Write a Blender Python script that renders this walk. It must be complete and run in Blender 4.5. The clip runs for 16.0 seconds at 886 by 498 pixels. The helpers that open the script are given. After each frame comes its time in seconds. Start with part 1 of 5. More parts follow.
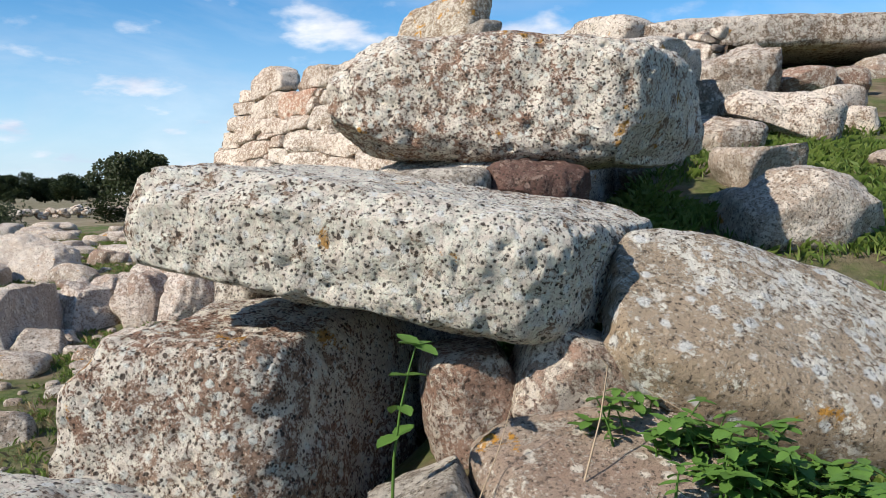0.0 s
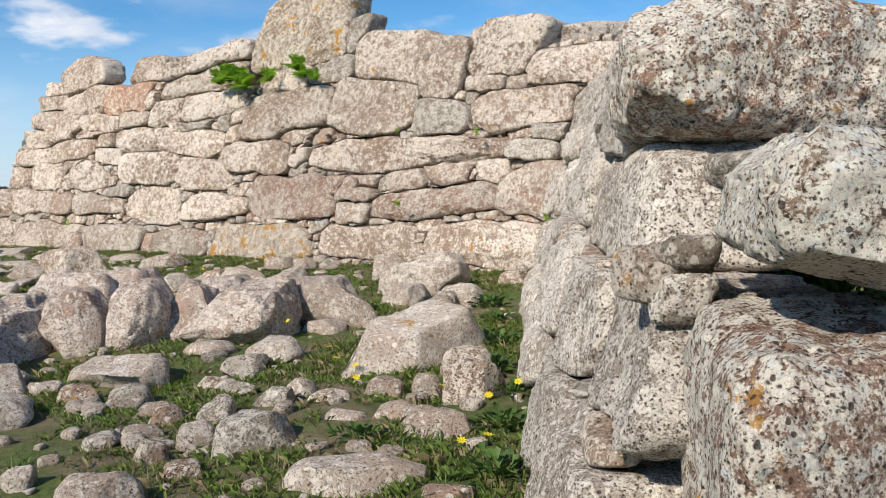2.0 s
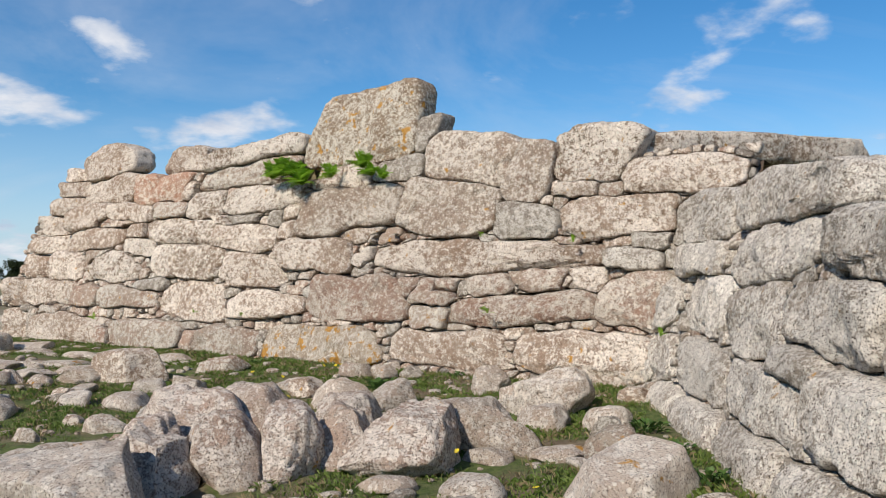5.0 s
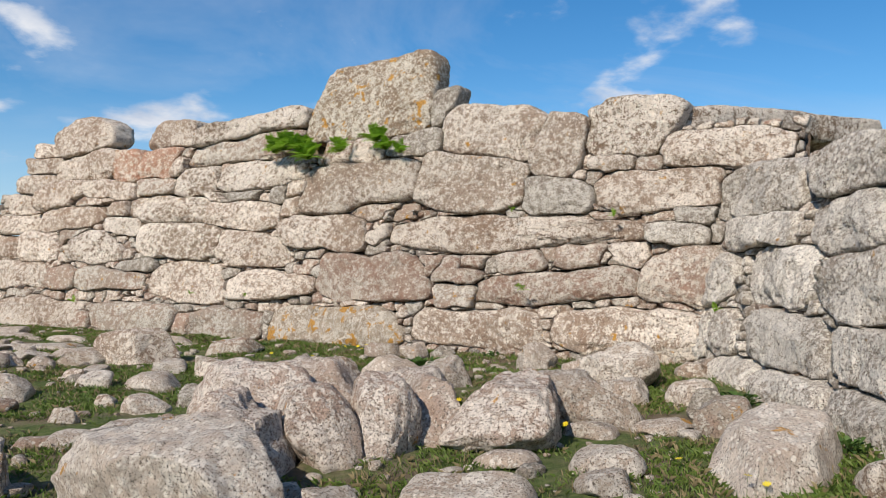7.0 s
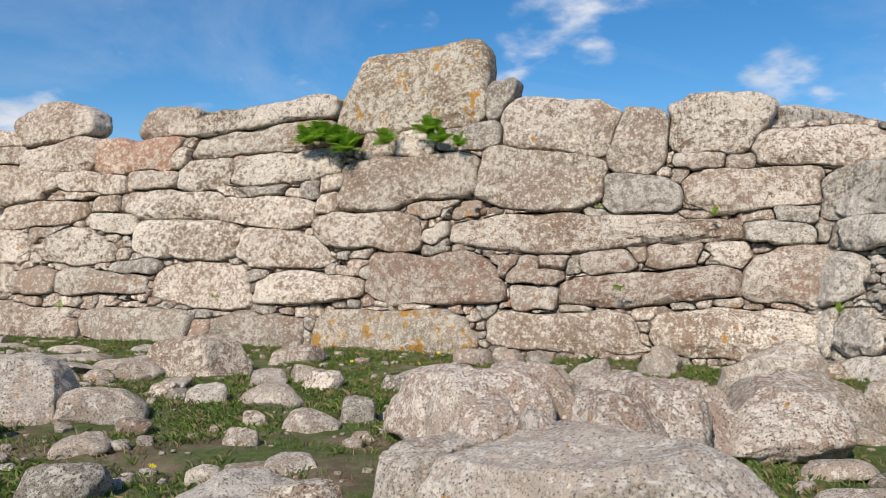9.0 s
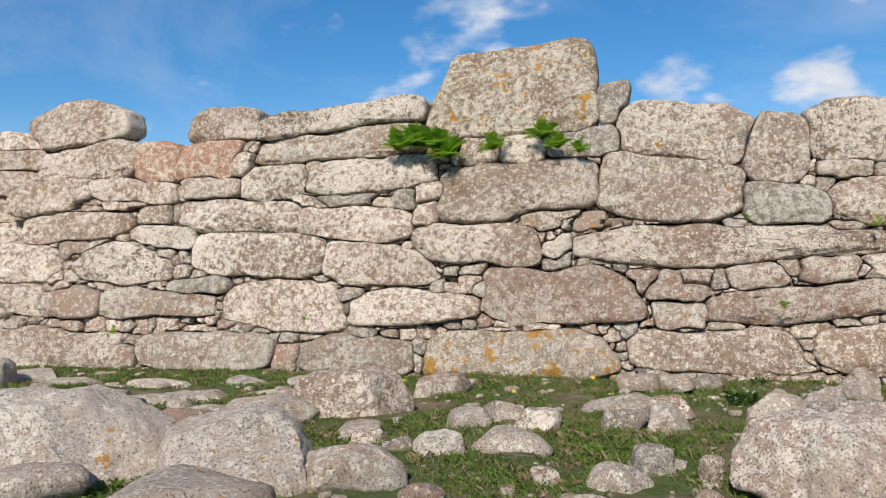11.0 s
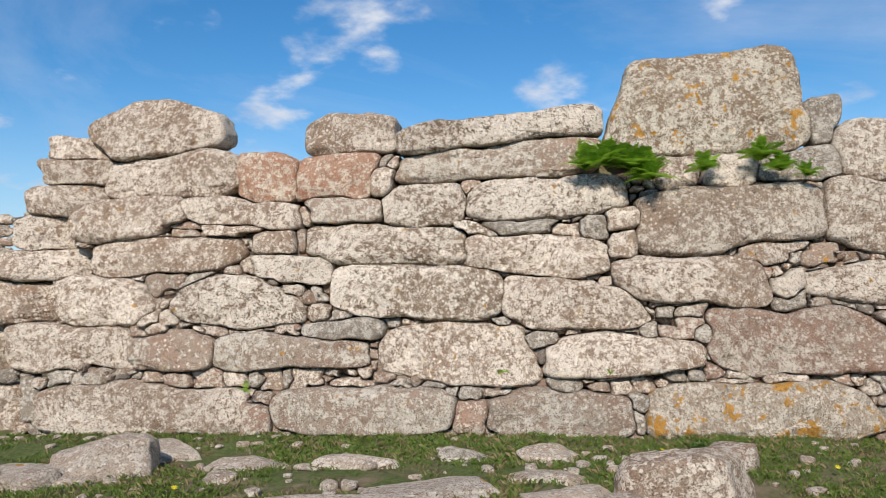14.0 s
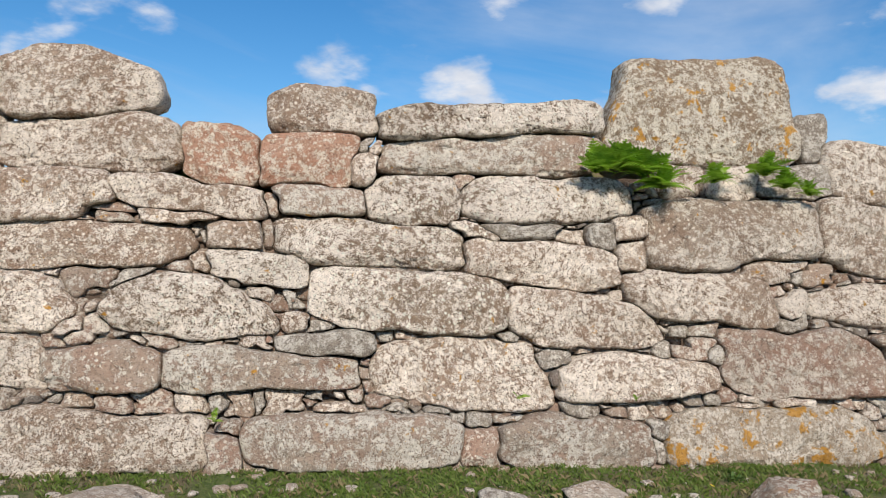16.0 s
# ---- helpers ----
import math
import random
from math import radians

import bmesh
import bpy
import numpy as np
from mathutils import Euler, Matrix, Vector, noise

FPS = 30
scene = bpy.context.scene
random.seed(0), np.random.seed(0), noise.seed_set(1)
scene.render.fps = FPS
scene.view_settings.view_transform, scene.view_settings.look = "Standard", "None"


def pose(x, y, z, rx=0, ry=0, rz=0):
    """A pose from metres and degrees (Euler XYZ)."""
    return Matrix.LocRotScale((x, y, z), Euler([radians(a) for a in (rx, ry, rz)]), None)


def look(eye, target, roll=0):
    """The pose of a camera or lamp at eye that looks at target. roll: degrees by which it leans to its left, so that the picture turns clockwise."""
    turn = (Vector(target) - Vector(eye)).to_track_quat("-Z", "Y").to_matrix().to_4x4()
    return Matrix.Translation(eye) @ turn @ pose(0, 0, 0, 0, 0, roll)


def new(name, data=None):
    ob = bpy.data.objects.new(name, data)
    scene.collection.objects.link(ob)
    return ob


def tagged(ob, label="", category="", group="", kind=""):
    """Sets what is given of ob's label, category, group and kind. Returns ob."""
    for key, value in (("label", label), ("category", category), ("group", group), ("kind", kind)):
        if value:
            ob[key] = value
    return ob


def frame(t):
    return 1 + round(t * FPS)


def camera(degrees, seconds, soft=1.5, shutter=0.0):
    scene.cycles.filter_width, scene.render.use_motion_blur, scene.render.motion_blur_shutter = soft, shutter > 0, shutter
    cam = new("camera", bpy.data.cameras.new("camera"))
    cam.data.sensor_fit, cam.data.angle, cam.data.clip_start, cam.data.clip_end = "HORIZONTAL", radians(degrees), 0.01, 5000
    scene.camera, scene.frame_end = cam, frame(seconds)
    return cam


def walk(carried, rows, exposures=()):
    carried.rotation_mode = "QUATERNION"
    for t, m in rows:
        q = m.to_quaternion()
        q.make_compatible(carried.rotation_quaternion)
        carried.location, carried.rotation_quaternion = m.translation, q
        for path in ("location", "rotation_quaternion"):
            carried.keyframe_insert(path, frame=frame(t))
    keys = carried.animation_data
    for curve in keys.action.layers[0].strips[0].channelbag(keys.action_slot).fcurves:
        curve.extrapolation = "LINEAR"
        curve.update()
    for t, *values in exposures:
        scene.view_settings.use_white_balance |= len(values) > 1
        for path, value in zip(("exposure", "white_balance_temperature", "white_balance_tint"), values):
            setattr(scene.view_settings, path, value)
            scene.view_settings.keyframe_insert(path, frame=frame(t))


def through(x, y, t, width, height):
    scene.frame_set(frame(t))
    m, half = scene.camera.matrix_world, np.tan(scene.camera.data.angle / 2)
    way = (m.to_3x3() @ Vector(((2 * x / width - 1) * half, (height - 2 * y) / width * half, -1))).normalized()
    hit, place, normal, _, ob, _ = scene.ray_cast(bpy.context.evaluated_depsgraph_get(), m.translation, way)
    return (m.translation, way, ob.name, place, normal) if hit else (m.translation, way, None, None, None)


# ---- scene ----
cam = camera(56.3, 16.0, soft=0.8)
METRES, EYE, TILT, LEAN, TURN = 17.0, 1.25, 0.0, 0.0, 0.0
ROWS = [
    (0.0, 0.0, 0.0, 0.0, -0.05, -4.05, 0.7),
    (0.5, -0.0287, 0.0089, -0.0082, -1.75, -4.26, 0.97),
    (1.0, -0.0572, 0.0211, -0.007, -8.85, -5.63, 1.13),
    (1.5, -0.0834, 0.0361, -0.0052, -10.21, -4.77, 1.84),
    (2.0, -0.1104, 0.0465, -0.0028, -16.42, -3.86, 1.16),
    (2.5, -0.1335, 0.0551, -0.0007, -19.44, -4.0, 0.35),
    (3.0, -0.1597, 0.0712, 0.0027, -19.03, -2.96, 1.06),
    (3.5, -0.1812, 0.0869, 0.006, -19.85, -1.26, 0.38),
    (4.0, -0.194, 0.0941, 0.013, -21.95, -0.14, 0.59),
    (4.5, -0.1947, 0.0966, 0.0143, -21.97, 0.82, 0.14),
    (5.0, -0.1969, 0.0994, 0.0128, -19.68, 2.02, -0.07),
    (7.5, -0.2751, 0.1719, -0.0042, -28.2, 1.36, -0.24),
    (8.0, -0.3039, 0.1963, -0.0058, -33.41, 0.77, 0.46),
    (8.5, -0.3347, 0.2234, -0.007, -33.58, 2.19, 0.16),
    (9.0, -0.3607, 0.2562, -0.008, -33.14, 2.45, -0.23),
    (11.5, -0.4727, 0.4211, 0.0062, -40.38, 2.62, 0.6),
    (12.0, -0.4906, 0.4562, 0.009, -40.46, 2.4, -0.18),
    (12.5, -0.5066, 0.4904, 0.0145, -43.67, 1.99, -0.62),
    (13.0, -0.516, 0.529, 0.0234, -45.99, 2.07, -0.06),
    (13.5, -0.532, 0.5655, 0.0282, -46.76, 2.56, 0.15),
    (14.0, -0.5393, 0.5962, 0.031, -47.65, 2.74, 1.0),
    (14.5, -0.5486, 0.6354, 0.0334, -48.25, 2.5, 1.43),
    (15.0, -0.5591, 0.6727, 0.0404, -55.51, 2.42, 1.1),
    (15.5, -0.5606, 0.7095, 0.0445, -59.8, 1.18, 0.39),
    (16.0, -0.5607, 0.7443, 0.0472, -63.29, 1.39, -1.21),
]
walk(cam, [(t, pose(0, 0, EYE, TILT, LEAN, TURN) @ pose(METRES * x, METRES * y, METRES * z, 90 + pitch, roll, yaw)) for t, x, y, z, yaw, pitch, roll in ROWS],
     exposures=[(0.0, 0.36), (1.0, 0.32), (2.0, 0.20), (3.5, 0.07), (5.0, 0.03), (16.0, 0.03)])

# ---- world, sun ----
SUN_WAY = Vector((-0.77, -0.54, 0.72)).normalized()      # towards the sun
world = bpy.data.worlds.new("sky")
scene.world = world
world.use_nodes = True
wt = world.node_tree
wt.nodes.clear()


def wnode(kind, **sets):
    n = wt.nodes.new(kind)
    for k, v in sets.items():
        n.inputs[k].default_value = v
    return n


sky = wt.nodes.new("ShaderNodeTexSky")
sky.sky_type, sky.sun_disc = "NISHITA", False
sky.sun_elevation = math.asin(SUN_WAY.z)
sky.sun_rotation = math.atan2(SUN_WAY.x, SUN_WAY.y)
sky.air_density, sky.dust_density, sky.ozone_density = 1.0, 0.0, 3.5
coord = wt.nodes.new("ShaderNodeTexCoord")
# clouds: broken cumulus low over the horizon and thin veils above
split = wt.nodes.new("ShaderNodeSeparateXYZ")
wt.links.new(coord.outputs["Generated"], split.inputs[0])
lift = wnode("ShaderNodeMath"); lift.operation = "MAXIMUM"; lift.inputs[1].default_value = 0.0
wt.links.new(split.outputs["Z"], lift.inputs[0])
plus = wnode("ShaderNodeMath"); plus.operation = "ADD"; plus.inputs[1].default_value = 0.3
wt.links.new(lift.outputs[0], plus.inputs[0])
flat = wnode("ShaderNodeVectorMath"); flat.operation = "DIVIDE"
wt.links.new(coord.outputs["Generated"], flat.inputs[0])
wide = wt.nodes.new("ShaderNodeCombineXYZ")
for i in range(3):
    wt.links.new(plus.outputs[0], wide.inputs[i])
wt.links.new(wide.outputs[0], flat.inputs[1])
puffs = wnode("ShaderNodeTexNoise", Scale=4.3, Detail=8.0, Roughness=0.5, Distortion=0.1)
wt.links.new(flat.outputs[0], puffs.inputs["Vector"])
mask = wt.nodes.new("ShaderNodeMapRange")
mask.interpolation_type = "SMOOTHSTEP"
mask.inputs["From Min"].default_value, mask.inputs["From Max"].default_value = 0.545, 0.73
wt.links.new(puffs.outputs[0], mask.inputs[0])
veil = wnode("ShaderNodeTexNoise", Scale=1.1, Detail=6.0, Roughness=0.6, Distortion=0.9)
wt.links.new(flat.outputs[0], veil.inputs["Vector"])
thin = wt.nodes.new("ShaderNodeMapRange")
thin.inputs["From Min"].default_value, thin.inputs["From Max"].default_value = 0.46, 0.78
thin.inputs["To Max"].default_value = 0.36
wt.links.new(veil.outputs[0], thin.inputs[0])
cover = wnode("ShaderNodeMath"); cover.operation = "MAXIMUM"
wt.links.new(mask.outputs[0], cover.inputs[0])
wt.links.new(thin.outputs[0], cover.inputs[1])
shade = wnode("ShaderNodeTexNoise", Scale=4.0, Detail=5.0, Roughness=0.6)
wt.links.new(flat.outputs[0], shade.inputs["Vector"])
tone = wt.nodes.new("ShaderNodeValToRGB")
tone.color_ramp.elements[0].position, tone.color_ramp.elements[0].color = 0.35, (4.6, 5.3, 6.6, 1)
tone.color_ramp.elements[1].position, tone.color_ramp.elements[1].color = 0.62, (7.3, 7.5, 8.0, 1)
wt.links.new(shade.outputs[0], tone.inputs[0])
blend = wt.nodes.new("ShaderNodeMix"); blend.data_type = "RGBA"
wt.links.new(cover.outputs[0], blend.inputs["Factor"])
deep = wt.nodes.new("ShaderNodeHueSaturation")
deep.inputs["Saturation"].default_value = 1.32
deep.inputs["Value"].default_value = 1.08
wt.links.new(sky.outputs[0], deep.inputs["Color"])
haze = wt.nodes.new("ShaderNodeMapRange")
haze.inputs["From Min"].default_value, haze.inputs["From Max"].default_value = 0.0, 0.2
haze.inputs["To Min"].default_value, haze.inputs["To Max"].default_value = 0.75, 0.0
wt.links.new(lift.outputs[0], haze.inputs[0])
low = wt.nodes.new("ShaderNodeMix"); low.data_type = "RGBA"
low.inputs["B"].default_value = (3.6, 5.2, 7.4, 1)
wt.links.new(haze.outputs[0], low.inputs["Factor"])
wt.links.new(deep.outputs[0], low.inputs["A"])
wt.links.new(low.outputs["Result"], blend.inputs["A"])
wt.links.new(tone.outputs[0], blend.inputs["B"])
back = wnode("ShaderNodeBackground", Strength=0.108)
wt.links.new(blend.outputs["Result"], back.inputs["Color"])
wout = wt.nodes.new("ShaderNodeOutputWorld")
wt.links.new(back.outputs[0], wout.inputs[0])

lamp = bpy.data.lights.new("sun", "SUN")
lamp.energy, lamp.angle, lamp.color = 5.1, radians(0.53), (1.0, 0.908, 0.795)
sun = new("sun", lamp)
sun.matrix_world = look((0, 0, 0), -SUN_WAY)

# ---- materials ----


class Nodes:
    """A small builder for node materials."""

    def __init__(self, name, rough=0.9):
        self.mat = bpy.data.materials.new(name)
        self.mat.use_nodes = True
        self.tree = self.mat.node_tree
        self.bsdf = self.tree.nodes["Principled BSDF"]
        self.bsdf.inputs["Roughness"].default_value = rough
        self.bsdf.inputs["Specular IOR Level"].default_value = 0.25
        tc, info = self.add("ShaderNodeTexCoord"), self.add("ShaderNodeObjectInfo")
        self.random = info.outputs["Random"]
        shift = self.add("ShaderNodeVectorMath")
        shift.operation = "MULTIPLY_ADD"
        self.link(self.random, shift.inputs[0])
        shift.inputs[1].default_value = (37.0, 53.0, 71.0)
        self.link(tc.outputs["Object"], shift.inputs[2])
        self.place = shift.outputs[0]

    def add(self, kind):
        return self.tree.nodes.new(kind)

    def link(self, a, b):
        self.tree.links.new(a, b)

    def noise(self, scale, detail=4, rough=0.55, warp=0.0):
        n = self.add("ShaderNodeTexNoise")
        for k, v in (("Scale", scale), ("Detail", detail), ("Roughness", rough), ("Distortion", warp)):
            n.inputs[k].default_value = v
        self.link(self.place, n.inputs["Vector"])
        return n.outputs[0]

    def cells(self, scale, feature="F1", jitter=1.0):
        n = self.add("ShaderNodeTexVoronoi")
        n.feature = feature
        n.inputs["Scale"].default_value, n.inputs["Randomness"].default_value = scale, jitter
        self.link(self.place, n.inputs["Vector"])
        return n

    def range(self, value, a, b, lo=0.0, hi=1.0):
        n = self.add("ShaderNodeMapRange")
        n.interpolation_type = "SMOOTHSTEP"
        for i, v in enumerate((a, b, lo, hi)):
            n.inputs[i + 1].default_value = v
        self.link(value, n.inputs[0])
        return n.outputs[0]

    def math(self, op, a, b):
        n = self.add("ShaderNodeMath")
        n.operation = op
        for i, v in enumerate((a, b)):
            if isinstance(v, (int, float)):
                n.inputs[i].default_value = v
            else:
                self.link(v, n.inputs[i])
        return n.outputs[0]

    def mix(self, fac, a, b):
        n = self.add("ShaderNodeMix")
        n.data_type = "RGBA"
        for v, sock in ((fac, n.inputs["Factor"]), (a, n.inputs["A"]), (b, n.inputs["B"])):
            if isinstance(v, tuple):
                sock.default_value = (*v, 1)
            elif isinstance(v, (int, float)):
                sock.default_value = v
            else:
                self.link(v, sock)
        return n.outputs["Result"]

    def bump(self, value, distance, strength=1.0, normal=None):
        n = self.add("ShaderNodeBump")
        n.inputs["Distance"].default_value, n.inputs["Strength"].default_value = distance, strength
        self.link(value, n.inputs["Height"])
        if normal is not None:
            self.link(normal, n.inputs["Normal"])
        return n.outputs[0]

    def done(self, colour, normal=None):
        if isinstance(colour, tuple):
            self.bsdf.inputs["Base Color"].default_value = (*colour, 1)
        else:
            self.link(colour, self.bsdf.inputs["Base Color"])
        if normal is not None:
            self.link(normal, self.bsdf.inputs["Normal"])
        return self.mat


def rock(name, warm, cool, crust, white=0.5, dark=0.4, orange=0.0, red=0.0, fine=1.0, pits=0.5, spotty=None):
    """Weathered volcanic rock: two base tones, a pale lichen crust, dark and orange lichens, pits with their shade
    painted in, and grain.
    """
    m = Nodes(name)
    col = m.mix(m.range(m.noise(2.3, 8, 0.68, 0.4), 0.36, 0.66), warm, cool)
    if red:
        col = m.mix(m.math("MULTIPLY", m.range(m.noise(1.7, 7, 0.66, 0.5), 0.58 - 0.22 * red, 0.74 - 0.16 * red), 0.85 * min(1.0, red)), col, (0.295, 0.175, 0.125))
    grain = m.noise(70 * fine, 6, 0.78)
    # pale crust in patches with ragged rims, broken up by the grain, and round spots
    patch = m.noise(13 * fine, 10, 0.74, 0.3)
    broad = m.noise(1.1, 4, 0.55)
    sum_ = m.math("ADD", m.math("ADD", patch, m.math("MULTIPLY", broad, 0.45)), m.math("MULTIPLY", grain, 0.75))
    lichen = m.range(sum_, 1.16 - 0.17 * white, 1.22 - 0.16 * white)
    growth = m.mix(m.range(m.noise(30 * fine, 6, 0.7), 0.38, 0.62), tuple(c * 0.86 for c in crust), tuple(min(0.84, c * 1.1) for c in crust))
    col = m.mix(m.math("MULTIPLY", lichen, 0.93), col, growth)
    spots = m.cells(21 * fine)
    near = m.math("ADD", spots.outputs["Distance"], m.math("MULTIPLY", m.noise(34 * fine, 6, 0.7), 0.7))
    pick = m.add("ShaderNodeSeparateColor")
    m.link(spots.outputs["Color"], pick.inputs[0])
    spotty = white + 0.3 if spotty is None else spotty
    some = m.range(pick.outputs[0], 0.74 - 0.3 * spotty, 0.80 - 0.3 * spotty)
    dots = m.math("MULTIPLY", m.range(near, 0.74, 0.58), some)
    col = m.mix(m.math("MULTIPLY", dots, 0.9), col, tuple(min(0.75, c * 1.1) for c in crust))
    tiny = m.cells(62 * fine)
    flecks = m.range(m.math("ADD", tiny.outputs["Distance"], m.math("MULTIPLY", m.noise(90 * fine, 3, 0.7), 0.6)), 0.60, 0.46)
    col = m.mix(m.math("MULTIPLY", flecks, 0.2 + 0.4 * white), col, crust)
    # dark grey and olive growth, dark specks where the grain is low
    grey = m.range(m.math("ADD", m.noise(15 * fine, 9, 0.74, 0.3), m.math("MULTIPLY", grain, 0.25)), 0.74 - 0.12 * dark, 0.84 - 0.10 * dark)
    col = m.mix(m.math("MULTIPLY", grey, 0.55 * min(1, dark * 1.5)), col, (0.10, 0.088, 0.072))
    olive = m.range(m.noise(4.1, 8, 0.7, 0.4), 0.58, 0.74)
    col = m.mix(m.math("MULTIPLY", olive, 0.14), col, (0.25, 0.205, 0.11))
    if orange:
        rust = m.range(m.math("ADD", m.noise(4.6, 8, 0.68, 0.2), m.math("MULTIPLY", grain, 0.12)), 0.715 - 0.10 * orange, 0.745 - 0.10 * orange)
        col = m.mix(m.math("MULTIPLY", rust, 0.85), col, (0.47, 0.235, 0.04))
    speck = m.range(grain, 0.37, 0.465, 0.95, 0.0)
    col = m.mix(speck, col, (0.062, 0.048, 0.038))
    # pits and pores: dirt, and the shade inside them put into the colour
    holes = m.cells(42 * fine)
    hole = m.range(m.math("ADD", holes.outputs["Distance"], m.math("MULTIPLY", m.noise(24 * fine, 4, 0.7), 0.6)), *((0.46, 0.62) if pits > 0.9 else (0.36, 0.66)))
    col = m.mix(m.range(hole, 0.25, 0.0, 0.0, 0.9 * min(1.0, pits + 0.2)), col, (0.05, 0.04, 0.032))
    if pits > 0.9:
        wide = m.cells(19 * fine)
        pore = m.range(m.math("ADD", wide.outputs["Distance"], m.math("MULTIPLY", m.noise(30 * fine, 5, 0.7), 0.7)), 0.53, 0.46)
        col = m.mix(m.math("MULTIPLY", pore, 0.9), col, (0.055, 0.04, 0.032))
    bright = m.add("ShaderNodeHueSaturation")
    m.link(m.math("ADD", m.math("MULTIPLY", m.random, 0.26), 0.94), bright.inputs["Value"])
    bright.inputs["Saturation"].default_value = 1.08
    m.link(col, bright.inputs["Color"])
    h = m.bump(m.noise(7, 10, 0.72), 0.040, 0.9)
    h = m.bump(m.noise(24 * fine, 6, 0.7), 0.017 / fine, 1.0, h)
    h = m.bump(hole, 0.015 * pits / fine, 1.0, h)
    h = m.bump(m.math("ADD", grain, m.math("MULTIPLY", lichen, 0.3)), 0.006 / fine, 1.0, h)
    return m.done(bright.outputs[0], h)


ROCKS = {
    "p": rock("pale_lichened_rock", (0.262, 0.182, 0.13), (0.375, 0.29, 0.222), (0.69, 0.612, 0.52), white=0.57, dark=0.5, orange=0.08, red=0.22, pits=0.9),
    "w": rock("white_mottled_rock", (0.215, 0.15, 0.104), (0.285, 0.222, 0.165), (0.74, 0.66, 0.565), white=0.72, dark=0.5, orange=0.15, red=0.25, pits=0.9),
    "b": rock("brown_rock", (0.29, 0.215, 0.165), (0.36, 0.30, 0.24), (0.57, 0.525, 0.45), white=0.38, dark=0.4, red=0.6, orange=0.15),
    "r": rock("red_brown_rock", (0.31, 0.205, 0.155), (0.37, 0.285, 0.225), (0.60, 0.535, 0.45), white=0.58, dark=0.4, red=0.65, pits=0.7),
    "g": rock("grey_rock", (0.235, 0.195, 0.155), (0.325, 0.285, 0.235), (0.57, 0.525, 0.455), white=0.45, dark=0.6),
    "d": rock("dark_rock", (0.15, 0.125, 0.105), (0.22, 0.19, 0.16), (0.42, 0.39, 0.34), white=0.1, dark=0.7, red=0.3),
    "o": rock("orange_spotted_rock", (0.32, 0.25, 0.185), (0.40, 0.335, 0.26), (0.60, 0.54, 0.455), white=0.55, dark=0.35, orange=0.9),
    "B": rock("brown_top_rock", (0.215, 0.155, 0.105), (0.275, 0.21, 0.15), (0.58, 0.53, 0.44), white=0.38, dark=0.35, orange=0.6, red=0.2, pits=0.6),
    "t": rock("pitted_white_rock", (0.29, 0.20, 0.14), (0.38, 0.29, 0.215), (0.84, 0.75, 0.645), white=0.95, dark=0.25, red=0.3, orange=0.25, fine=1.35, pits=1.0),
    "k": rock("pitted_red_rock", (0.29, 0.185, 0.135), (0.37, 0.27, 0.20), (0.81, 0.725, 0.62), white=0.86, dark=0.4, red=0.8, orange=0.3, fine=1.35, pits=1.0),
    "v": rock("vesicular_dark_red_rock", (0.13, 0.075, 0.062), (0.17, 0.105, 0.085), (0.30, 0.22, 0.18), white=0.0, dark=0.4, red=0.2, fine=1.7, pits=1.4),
    "l": rock("rounded_white_spotted_rock", (0.40, 0.315, 0.225), (0.48, 0.40, 0.305), (0.79, 0.74, 0.65), white=0.22, dark=0.2, orange=0.25, fine=0.85, pits=0.35, spotty=1.0),
    "R": rock("salmon_red_rock", (0.40, 0.22, 0.15), (0.46, 0.29, 0.21), (0.68, 0.60, 0.49), white=0.42, dark=0.3, red=0.3, pits=0.4),
    "n": rock("grey_white_lichened_rock", (0.29, 0.24, 0.19), (0.39, 0.335, 0.28), (0.71, 0.65, 0.567), white=0.74, dark=0.65, orange=0.05, fine=1.5, pits=1.0),
    "S": rock("pale_bedrock", (0.49, 0.40, 0.325), (0.58, 0.50, 0.42), (0.69, 0.625, 0.545), white=0.45, dark=0.12, orange=0.15, red=0.3, pits=0.25),
    "q": rock("pinkish_bedrock", (0.38, 0.28, 0.22), (0.48, 0.395, 0.325), (0.68, 0.605, 0.525), white=0.58, dark=0.3, orange=0.12, red=0.4, pits=0.6),
    "s": rock("smooth_field_stone", (0.38, 0.30, 0.235), (0.47, 0.40, 0.33), (0.62, 0.56, 0.485), white=0.46, dark=0.32, orange=0.1, red=0.3, pits=0.45),
}


ROCKS["P"] = ROCKS["p"]
ROCKS["c"] = rock("brown_grey_lichened_rock", (0.25, 0.182, 0.135), (0.335, 0.265, 0.205), (0.64, 0.575, 0.49), white=0.5, dark=0.5, orange=0.08, red=0.3, pits=0.9)


def earth_material():
    m = Nodes("grassy_earth", 0.97)
    soil = m.mix(m.range(m.noise(5, 6, 0.65), 0.35, 0.68), (0.145, 0.105, 0.066), (0.26, 0.205, 0.135))
    turf = m.mix(m.range(m.noise(22, 5, 0.65), 0.32, 0.68), (0.06, 0.095, 0.022), (0.13, 0.16, 0.048))
    col = m.mix(m.range(m.noise(1.4, 6, 0.62, 0.3), 0.38, 0.58), soil, turf)
    col = m.mix(m.range(m.noise(60, 3), 0.58, 0.7, 0, 0.5), col, (0.20, 0.16, 0.11))
    h = m.bump(m.noise(9, 8, 0.7), 0.06, 0.9)
    h = m.bump(m.noise(70, 4, 0.7), 0.015, 0.9, h)
    return m.done(col, h)


